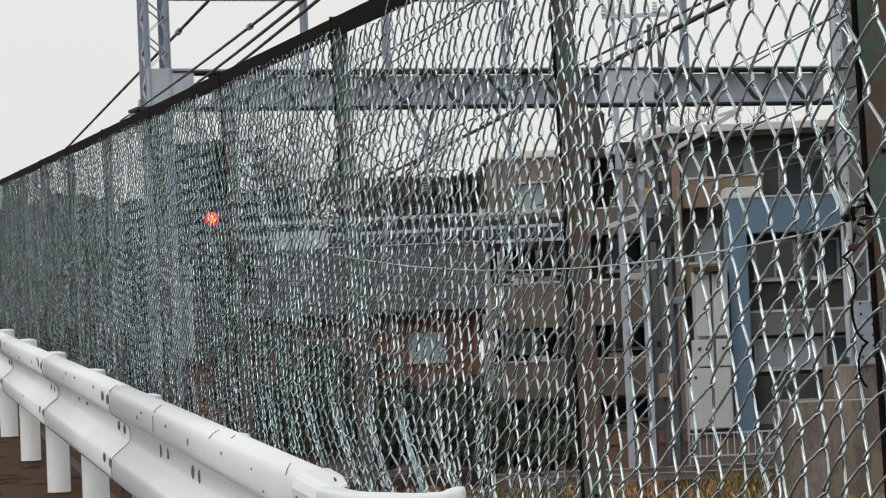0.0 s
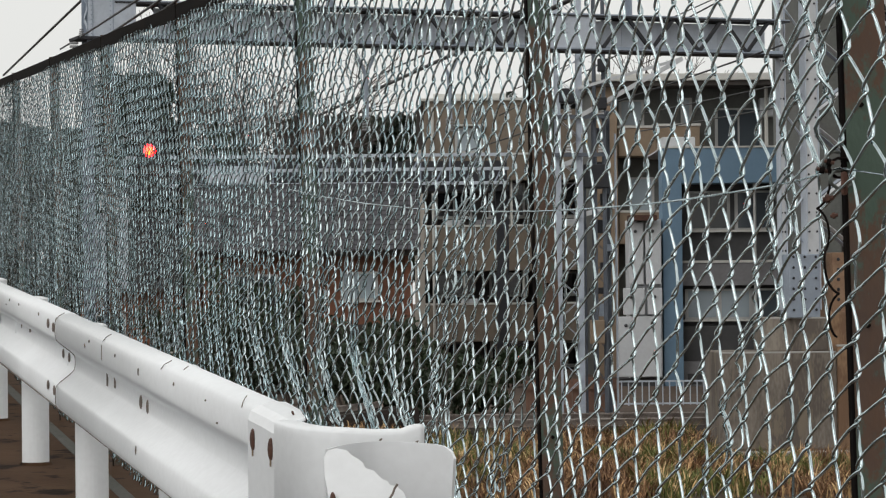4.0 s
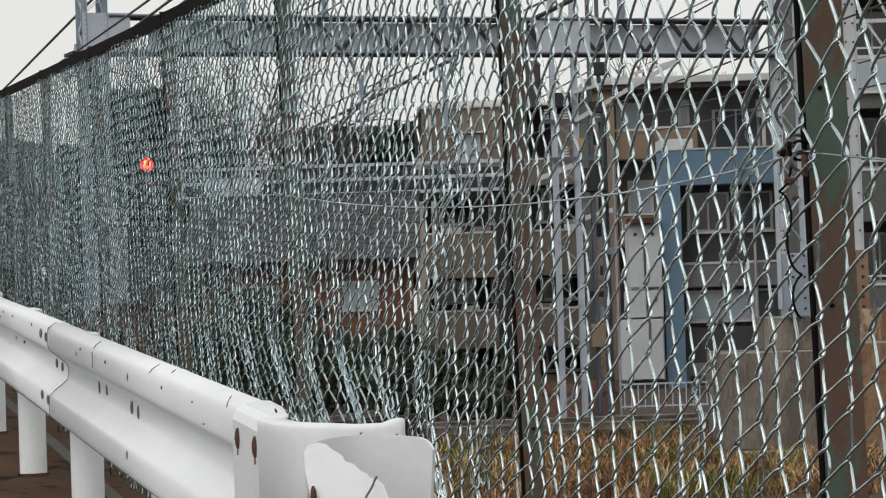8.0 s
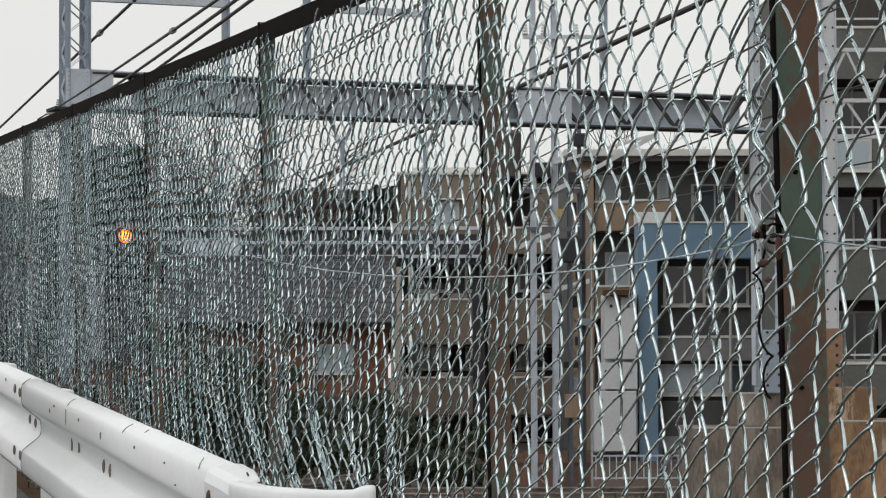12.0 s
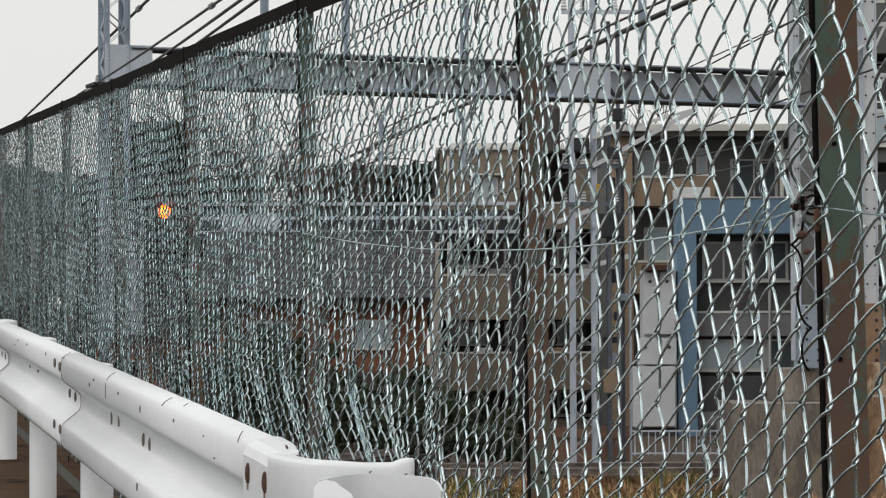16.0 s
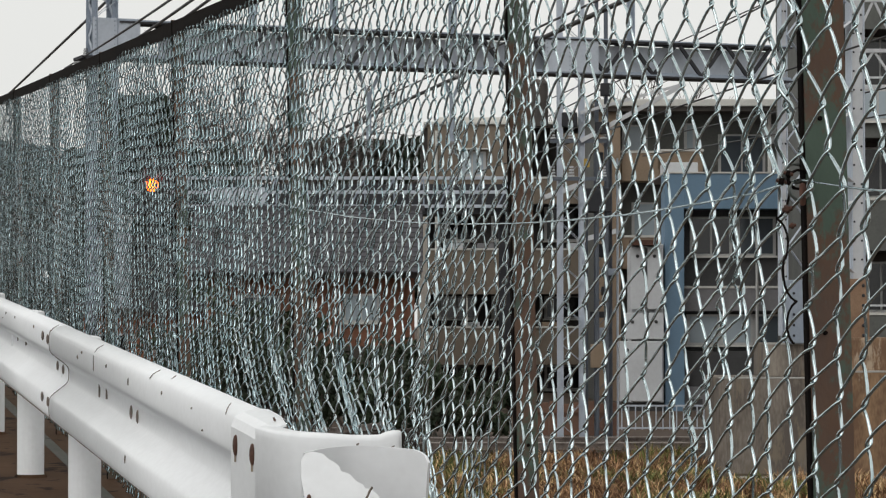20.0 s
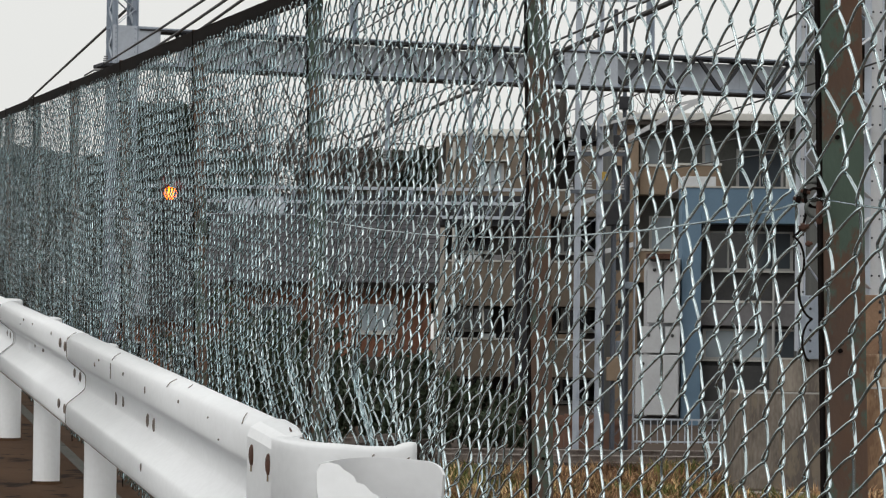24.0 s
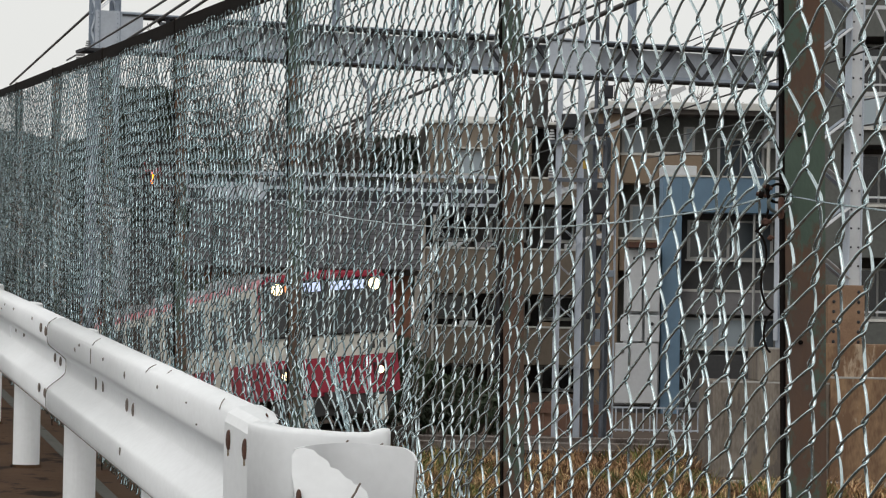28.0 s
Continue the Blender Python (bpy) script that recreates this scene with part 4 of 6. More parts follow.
def build_mast():
    m = thing("catenary_mast", "grey lattice steel catenary mast with cables and insulators", "mast", site(3.25, 60.0, -1.0))
    l = bmesh.new()
    lattice((STEEL_PALE, m), l, (0, 0, 0), 14.5, 0.46, 0.46, 0.11, 0.42, 0.085)
    tagged(part("lacing", l, STEEL_PALE, m), kind="stuff")
    for x in (0.55, 0.75):
        bm = bmesh.new()
        rod(bm, (x, -0.1, 0.0), (x, -0.1, 9.5), 0.045, 8)
        part("conduit", bm, STEEL_SHADE, m)
    part("equipment_box", block(0.4, 0.7, -0.4, -0.1, 1.6, 2.1, bevel=0.02), TAN, m, "small beige equipment box")
    part("switch_cabinet", block(0.3, 0.85, -0.3, 0.2, 4.9, 5.4, bevel=0.02), STEEL_DARK, m, "grey-blue transformer cabinet")
    for z in (5.6, 6.4, 9.68):
        bm = bmesh.new()
        bar(bm, (-0.45, -0.3, z), (0.75 if z < 9 else 1.2, -0.3, z), 0.08, 0.08)
        arm = part("cross_arm", bm, STEEL_SHADE if z < 9 else STEEL_PALE, m)
        for x in (-0.4, 0.0, 0.68):
            bm = bmesh.new()
            for i in range(4):
                rod(bm, (x, -0.3, z + 0.05 + i * 0.06), (x, -0.3, z + 0.085 + i * 0.06), 0.07 - 0.008 * i, 10)
            part("insulator", bm, OFFWHITE, arm, "white porcelain insulator")
    bm = bmesh.new()
    bar(bm, (0.2, -0.3, 6.4), (2.4, -0.5, 7.6), 0.09, 0.09)
    bar(bm, (0.2, -0.3, 7.0), (2.4, -0.5, 7.6), 0.06, 0.06)
    part("bracket_arm", bm, OFFWHITE, m)
    part("marker", block(0.26, 0.38, -0.4, -0.38, 5.84, 6.02), surface("yellow_marker", (0.5, 0.33, 0.06), 0.6), m, "small yellow marker")
    # dark line transformer and switchgear hung on the mast
    bm = bmesh.new()
    rod(bm, (-0.72, -0.1, 6.72), (-0.72, -0.1, 7.62), 0.24, 18)
    rod(bm, (-0.72, -0.1, 7.62), (-0.72, -0.1, 7.7), 0.26, 18, 0.2)
    tank = part("transformer_tank", bm, TANK, m, "dark brown-grey pole transformer")
    for dx in (-0.14, 0.0, 0.14):
        bm = bmesh.new()
        for i in range(3):
            rod(bm, (-0.72 + dx, -0.1, 7.7 + i * 0.06), (-0.72 + dx, -0.1, 7.74 + i * 0.06), 0.045, 8)
        part("bushing", bm, PORCELAIN, tank)
    for x0, x1, z0, z1 in ((0.62, 0.88, 7.35, 7.62), (-0.2, 0.12, 6.7, 7.0), (0.5, 0.8, 6.55, 6.8)):
        part("switch_box", block(x0, x1, -0.45, -0.2, z0, z1, bevel=0.02), STEEL_DARK, m, "small dark switch box")
    f = thing("lattice_post", "dark blue-grey lattice post with cable boxes beside the mast", "mast", site(4.0, 61.0, -1.0))
    l = bmesh.new()
    lattice((STEEL_SHADE, f), l, (0, 0, 0), 6.6, 0.3, 0.3, 0.075, 0.34, 0.05)
    tagged(part("lacing", l, STEEL_SHADE, f), kind="stuff")
    rng = random.Random(9)
    for k in range(9):
        x, z = rng.uniform(-0.3, 0.15), 2.2 + 0.46 * k + rng.uniform(-0.1, 0.1)
        part("cable_box", block(x, x + rng.uniform(0.12, 0.34), -0.36, -0.17, z, z + rng.uniform(0.12, 0.3), bevel=0.015), STEEL_DARK if k % 3 else STEEL, f)
    for x in (-0.42, -0.36, 0.3):
        bm = bmesh.new()
        rod(bm, (x, -0.2, 0), (x, -0.2, 5.8 + x), 0.028, 6)
        part("conduit", bm, STEEL_PALE if x > 0 else STEEL_SHADE, f)


build_mast()


def build_truss_frame():
    f = thing("steel_truss", "pale steel truss frame beyond the gantry leg", "truss", site(8.9, 58.0, 6.4))
    for z in (0.0, 0.75, 1.8):
        bm = bmesh.new()
        cuboid(bm, 0, 6.0, -0.05, 0.05, z - 0.04, z + 0.04)
        part("chord", bm, OFFWHITE, f)
    for i in range(6):
        for a, b in (((i, 0.75), (i + 0.5, 1.8)), ((i + 1.0, 0.75), (i + 0.5, 1.8)), ((i, 0.0), (i + 0.5, 0.75)), ((i + 1.0, 0.0), (i + 0.5, 0.75))):
            bm = bmesh.new()
            bar(bm, (a[0], 0, a[1]), (b[0], 0, b[1]), 0.06, 0.05)
            part("brace", bm, OFFWHITE, f)
    for x in (1.35, 2.6):
        part("hanger", block(x, x + 0.06, -0.03, 0.03, -0.9, 0.0), OFFWHITE, f)
    part("lamp_box", block(1.9, 2.5, -0.2, 0.2, 1.0, 1.55, bevel=0.05), STEEL_DARK, f, "dark equipment box in the truss")
    for x in (0.05, 5.95):
        part("upright", block(x - 0.06, x + 0.06, -0.06, 0.06, -7.6, 1.8), OFFWHITE, f)


build_truss_frame()

# ---- signal ----
LAMPS = []


def build_signal():
    s = thing("railway_signal", "black railway colour-light signal on brackets of the gantry mast", "signal", site(-4.7, 50.0, -1.4))
    for z in (5.0, 5.9):
        bm = bmesh.new()
        bar(bm, (-0.62, -1.2, z), (0.0, 0.14, z), 0.06, 0.06)
        bar(bm, (-0.62, -1.2, z - 0.25), (-0.2, -0.29, z), 0.04, 0.04)
        part("bracket", bm, STEEL_SHADE, s)
    bm = bmesh.new()
    cuboid(bm, -0.24, 0.34, 0.0, 0.02, 4.9, 6.1, bevel=0.06)
    part("backboard", bm, BLACK, s)
    part("housing", block(-0.13, 0.15, 0.02, 0.2, 4.95, 6.0, bevel=0.03), BLACK, s)
    for n, (z, glowing) in enumerate(((5.64, RED_GLOW), (5.38, AMBER_GLOW), (5.12, None), (5.88, None))):
        bm = bmesh.new()
        for k in range(13):
            a = math.pi * (-0.1 + 1.2 * k / 12)
            bm.verts.new((0.01 + 0.13 * math.cos(a), 0.0, z + 0.125 * math.sin(a)))
        bm.verts.ensure_lookup_table()
        r = bmesh.ops.extrude_vert_indiv(bm, verts=bm.verts[:])
        far = r["verts"]
        for v in far:
            v.co.y -= 0.22
        bm.verts.ensure_lookup_table()
        for k in range(12):
            bm.faces.new((bm.verts[k], bm.verts[k + 1], bm.verts[14 + k], bm.verts[13 + k]))
        bmesh.ops.solidify(bm, geom=bm.faces[:], thickness=0.006)
        part("hood", bm, BLACK, s)
        bm = bmesh.new()
        rod(bm, (0, 0.0, 0), (0, 0.012, 0), 0.12, 20)
        lens = part("lens", bm, LENS_OFF, s, "dark unlit lens")
        lens.location = (0.01, -0.13 if glowing else -0.03, z)
        if glowing:
            bm = bmesh.new()
            rod(bm, (0, -0.012, 0), (0, -0.004, 0), 0.118, 20)
            lamp = part("lamp", bm, glowing, lens, "red lamp" if n == 0 else "amber lamp")
            bm = bmesh.new()
            rod(bm, (0, -0.016, 0), (0, -0.0125, 0), 0.075, 16)
            part("core", bm, RED_CORE if n == 0 else AMBER_CORE, lens, "bright middle of the lamp")
            LAMPS.append(lens)


build_signal()


# ---- overhead wires ----
def cable(name, a, b, sag, r, label, beads=()):
    a, b = Vector(a), Vector(b)
    pts = []
    for i in range(31):
        f = i / 30
        p = a.lerp(b, f)
        p.z -= sag * 4 * f * (1 - f)
        pts.append(p)
    ob = new(name, tube_mesh(name, pts, r, 6, CABLE))
    ob.matrix_basis = site(0, 0, 0)
    tagged(ob, label, "cable", "overhead wires of the railway")
    for f in beads:
        p = a.lerp(b, f)
        p.z -= sag * 4 * f * (1 - f)
        d = (b - a).normalized()
        bm = bmesh.new()
        for i in range(5):
            rod(bm, p + d * (i * 2.4 * r), p + d * (i * 2.4 * r + 1.3 * r), 1.9 * r, 10)
        part("insulator", bm, PORCELAIN, ob, "ribbed insulator string")
    return ob


def build_cables():
    # each runs from far off by the left mast towards and over the camera's right
    def ends(x1, y1, v1, x2, y2, v2):
        return ((x1 * v1, v1, 1.5 + y1 * v1), (x2 * v2, v2, 1.5 + y2 * v2))
    for name, e, sag, r, beads in (
            ("feeder_cable", (-0.1450, 0.082, 80, -0.0790, 0.145, 45), 0.0, 0.03, (0.75,)),
            ("feeder_cable", (-0.1080, 0.103, 70, -0.0560, 0.1390, 42), 0.05, 0.03, (0.7,)),
            ("feeder_cable", (-0.0980, 0.104, 70, -0.0480, 0.1400, 42), 0.05, 0.035, ()),
            ("feeder_cable", (-0.0930, 0.103, 70, -0.0400, 0.1420, 42), 0.05, 0.035, ()),
            ("contact_wire", (-0.0400, 0.064, 90, 0.0900, 0.1240, 40), 0.05, 0.045, (0.62,)),
            ("contact_wire", (-0.0420, 0.068, 90, 0.0270, 0.0990, 50), 0.03, 0.02, ()),
            ("contact_wire", (-0.0680, 0.092, 80, 0.0200, 0.1380, 40), 0.03, 0.022, ()),
            ("contact_wire", (-0.0500, 0.094, 80, 0.0050, 0.1290, 42), 0.03, 0.018, ()),
            ("signal_wire", (0.0200, 0.054, 75, 0.1450, 0.0960, 48), 0.05, 0.018, (0.5,)),
            ("signal_wire", (0.0300, 0.066, 75, 0.1450, 0.1260, 48), 0.05, 0.018, ()),
            ("signal_wire", (0.0350, 0.075, 75, 0.1450, 0.1240, 46), 0.0, 0.014, ()),
            ("signal_wire", (0.0800, 0.060, 78, 0.1800, 0.0780, 50), 0.05, 0.016, ()),
            ("signal_wire", (0.0800, 0.066, 78, 0.1800, 0.0880, 50), 0.05, 0.016, ())):
        a, b = ends(*e)
        back, on = 0.0, 1.35
        if e[2] == 70:   # the bundle of feeders hangs nearer, before the gantry
            a, b = (tuple(0.6 * c + (0.6 if n == 2 else 0) for n, c in enumerate(p)) for p in (a, b))
            r, back = r * 0.6, 0.7
        far = tuple(p - (q - p) * back for p, q in zip(a, b))
        near = tuple(p + (q - p) * on for p, q in zip(a, b))
        cable(name, far, near, sag, r, "black overhead railway cable", [(f + back) / (on + back) for f in beads])


build_cables()


# ---- buildings ----
def window(parent, x0, x1, z0, z1, y, pane=None, panes=2, depth=0.08):
    w = part("window", block(x0 - 0.06, x1 + 0.06, y - 0.02, y + depth, z0 - 0.06, z1 + 0.06), FRAME, parent)
    step = (x1 - x0) / panes
    for i in range(panes):
        part("pane", block(x0 + i * step + 0.03, x0 + (i + 1) * step - 0.03, y - 0.035, y - 0.022, z0, z1), pane or PANE, w)
    part("sill", block(x0 - 0.12, x1 + 0.12, y - 0.12, y - 0.021, z0 - 0.12, z0 - 0.062), COPING, w)
    return w


def balcony(parent, x0, x1, lo, hi, y, depth, material, rail=True):
    """A storey's balcony: solid front with pale coping, and a slab behind in the recess's shade colour."""
    b = part("balcony", block(x0, x1, y, y + 0.15, lo, hi, bevel=0.015), material, parent)
    part("coping", block(x0 - 0.02, x1 + 0.02, y - 0.03, y + 0.18, hi, hi + 0.07, bevel=0.01), COPING, b)
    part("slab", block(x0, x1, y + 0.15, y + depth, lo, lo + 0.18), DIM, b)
    return b


def build_apartments():
    v = 100.0
    a = thing("apartment_block", "beige rendered apartment block with deep dark balconies", "apartment building", site(0.1, v, -1.0))
    # the dark of the open balconies is in this wall's colour
    part("wall", block(0.0, 6.6, 1.5, 9.0, 0, 9.6), DIM, a, "recessed rear wall of the balconies, coloured dark for its shade")
    part("side_wall", block(-0.12, 0.24, 0.0, 9.0, 0, 7.9, bevel=0.02), PILLAR, a, "pale end pillar")
    part("side_wall", block(6.3, 6.6, 0.0, 1.5, 0, 9.4), BEIGE, a)
    # top storey wall with a window and an open loggia
    part("upper_wall", block(0.25, 3.95, 0.0, 1.5, 7.7, 9.62, bevel=0.02), BEIGE, a)
    part("upper_wall", block(4.9, 6.3, 0.0, 1.5, 7.7, 9.3, bevel=0.02), BEIGE, a)
    part("roof", block(0.1, 6.7, -0.1, 9.1, 9.62, 9.72, bevel=0.02), COPING, a)
    window(a, 1.4, 2.25, 7.85, 8.6, -0.005, PANE_PALE, 2)
    part("hood", block(1.2, 2.4, -0.3, 0.0, 8.72, 8.77), COPING, a)
    for lo, hi in ((6.8, 7.7), (3.6, 5.16), (1.1, 2.4)):
        balcony(a, 0.25, 6.3, lo, hi, 0.0, 1.5, BEIGE)
    for z0, z1 in ((5.55, 6.7), (2.75, 3.5), (0.2, 1.0)):
        for x in (0.7, 2.6, 4.5):
            window(a, x, x + 1.2, z0 + 0.05, z1, 1.48, PANE_DARK, 2)
    for x, z in ((3.3, 5.9), (3.7, 3.0), (1.6, 3.0)):
        part("partition", block(x, x + 0.06, 0.16, 1.45, z - 0.7, z + 0.9), COPING, a)
    for x, z, c in ((0.95, 5.3, OFFWHITE), (2.0, 5.3, CGREY), (5.2, 5.3, OFFWHITE), (1.5, 2.5, OFFWHITE), (4.3, 2.5, TAN)):
        part("aircon_unit", block(x, x + 0.6, 0.4, 0.75, z - 0.5, z + 0.12, bevel=0.02), c, a, "air-conditioner on the balcony")
    bm = bmesh.new()
    rod(bm, (0.55, -0.06, 0), (0.55, -0.06, 9.4), 0.05, 8)
    part("downpipe", bm, COPING, a)
    part("parapet", block(0.6, 3.2, 1.0, 1.2, 9.72, 9.95), COPING, a)


def build_flat_roof_block():
    v = 90.0
    b = thing("flat_roofed_block", "grey-green flat-roofed block with a white roof edge and tan balcony boxes", "apartment building", site(5.75, v, -1.0))
    part("wall", block(0.0, 7.6, 1.0, 9, 0, 9.4), GREYGREEN, b)
    part("roof", block(-0.25, 7.9, -0.6, 9.2, 9.45, 9.68, bevel=0.03), COPING, b, "white roof slab")
    part("fascia", block(-0.1, 7.8, -0.5, 0.9, 9.3, 9.45), HOUSE_DARK, b)
    part("side_wall", block(-0.05, 0.7, -0.2, 1.0, 0, 9.3), TAN, b)
    for x0, x1, lo, hi in ((0.75, 2.0, 7.1, 8.0), (1.9, 3.35, 7.15, 8.05), (0.75, 2.4, 4.3, 5.3)):
        bx = part("balcony_box", block(x0, x1, 0.0, 1.0, lo, hi, bevel=0.02), TAN, b)
        part("coping", block(x0 - 0.03, x1 + 0.03, -0.03, 1.0, hi, hi + 0.07), COPING, bx)
    window(b, 0.9, 1.6, 8.15, 8.9, 0.98, PANE_PALE, 1)
    window(b, 2.9, 3.15, 8.2, 8.95, 0.98, PANE_PALE, 1)
    window(b, 4.0, 5.4, 7.4, 8.6, 0.98, PANE, 2)
    window(b, 1.2, 1.9, 5.4, 6.4, 0.98, PANE_PALE, 1)
    part("aircon_unit", block(5.35, 5.8, 0.5, 0.95, 8.35, 8.95, bevel=0.03), OFFWHITE, b)
    bm = bmesh.new()
    rod(bm, (5.5, 0.2, 0), (5.5, 0.2, 9.3), 0.06, 8)
    part("downpipe", bm, COPING, b)
    part("awning", block(0.5, 1.6, -0.8, 0.2, 6.35, 6.5, m=Matrix.Translation((0, 0, 0.35)) @ Euler((0, -0.35, 0)).to_matrix().to_4x4() @ Matrix.Translation((0, 0, 0))), OFFWHITE, b, "white awning")


def build_blue_building():
    v = 80.0
    b = thing("blue_fronted_building", "grey building framed by a broad blue portal, with stacked window bands", "building", site(7.0, v, -1.2))
    top = 7.0
    part("portal_column", block(0, 0.55, 0, 1.2, 0, top, bevel=0.015), BLUE, b, "blue clad column")
    part("portal_beam", block(0.55, 5.2, 0, 1.2, top - 1.0, top, bevel=0.015), BLUE, b, "blue clad beam")
    part("flashing", block(-0.03, 5.2, -0.03, 1.25, top + 0.004, top + 0.05), COPING, b)
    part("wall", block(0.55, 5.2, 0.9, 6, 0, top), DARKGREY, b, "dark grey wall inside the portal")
    part("roof", block(0.0, 5.2, 1.25, 6.2, top + 0.0, top + 0.04), OFFWHITE, b)
    part("roof_box", block(0.05, 1.0, 0.5, 2.0, top + 0.05, top + 0.35, bevel=0.03), OFFWHITE, b, "white box on the roof")
    window(b, 0.85, 1.95, 4.75, 5.75, 0.88, PANE_DARK, 2)
    window(b, 2.2, 3.2, 4.75, 5.75, 0.88, PANE, 2)
    part("band", block(0.56, 5.2, 0.55, 0.9, 3.1, 3.75, bevel=0.015), CGREY, b, "pale grey spandrel band")
    part("band_edge", block(0.56, 5.2, 0.52, 0.9, 3.75, 3.82), COPING, b)
    for i in range(4):
        x = 0.75 + i * 0.95
        window(b, x, x + 0.85, 2.2, 2.95, 0.86, PANE_PALE if i % 3 < 2 else PANE, 1)
    part("band", block(0.56, 5.2, 0.5, 0.9, 0.95, 1.95, bevel=0.015), DARKGREY, b)
    part("plinth", block(0.56, 5.2, 0.45, 0.9, 0, 0.95, bevel=0.015), CGREY, b)
    bm = bmesh.new()
    for x in (2.65, 3.4):
        rod(bm, (x, 0.3, 0), (x, 0.3, 6.0), 0.045, 8)
    part("downpipe", bm, FRAME, b)
    part("vent", block(0.7, 1.1, 0.43, 0.46, 0.3, 0.6), DARKGREY, b)
    w = thing("white_stair_tower", "white panelled stair tower beside the blue portal", "stair tower", site(5.7, v - 0.4, -1.2))
    part("body", block(0.35, 1.26, 0.4, 2.0, 0.5, 5.0, bevel=0.02), OFFWHITE, w)
    for x0, x1, z0, z1 in ((0.0, 1.2, 0.55, 2.25), (0.15, 0.75, 2.3, 3.05), (0.82, 1.24, 2.3, 3.05), (0.3, 0.72, 3.15, 4.9), (0.78, 1.22, 3.15, 4.9)):
        pan = part("panel", block(x0, x1, 0.1, 0.4, z0, z1, bevel=0.02), OFFWHITE, w)
        bm = bmesh.new()
        bmesh.ops.create_uvsphere(bm, u_segments=8, v_segments=6, radius=0.05, matrix=Matrix.Translation((x0 + 0.2, 0.09, z1 - 0.25)))
        part("fixing", bm, DARKGREY, pan)
    part("base", block(0.0, 1.26, 0.3, 2.0, 0.0, 0.5), DARKGREY, w)
    part("canopy", block(0.1, 1.2, -0.4, 0.6, 5.15, 5.28, m=Euler((0, -0.25, 0)).to_matrix().to_4x4()), OFFWHITE, w, "slanting white canopy")
    part("canopy_soffit", block(0.3, 1.1, -0.2, 0.6, 4.95, 5.1), RUST, w, "rust-brown soffit")


def build_right_block():
    v = 72.0
    c = thing("balcony_block", "beige block with stacked balconies and deep dark openings", "apartment building", site(10.6, v, -1.2))
    # near-black rear wall: the shade of the deep openings is its colour
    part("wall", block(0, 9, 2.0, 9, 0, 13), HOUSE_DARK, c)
    part("end_wall", block(-0.3, 0.25, 0.0, 9, 0, 13), GREYGREEN, c)
    for lo, hi in ((-0.2, 1.1), (1.9, 2.95), (4.6, 5.9), (7.5, 8.8), (10.3, 11.6)):
        bal = balcony(c, 0.25, 9, lo, hi, 0.3, 2.0, GREYGREEN)
        bm = bmesh.new()
        bar(bm, (0.25, 0.25, hi + 0.25), (9, 0.25, hi + 0.25), 0.05, 0.05)
        part("handrail", bm, OFFWHITE, bal)
    for x in (2.35, 5.2):
        part("column", block(x, x + 0.14, 0.2, 0.45, 0, 13), OFFWHITE, c, "slim white column")
    for z in (3.1, 6.1, 9.0):
        for x in (0.9, 3.2, 6.0):
            window(c, x, x + 1.3, z, z + 1.2, 1.98, PANE_DARK, 2)
    window(c, 0.7, 1.7, 8.0, 8.7, 0.28, PANE_PALE, 2)


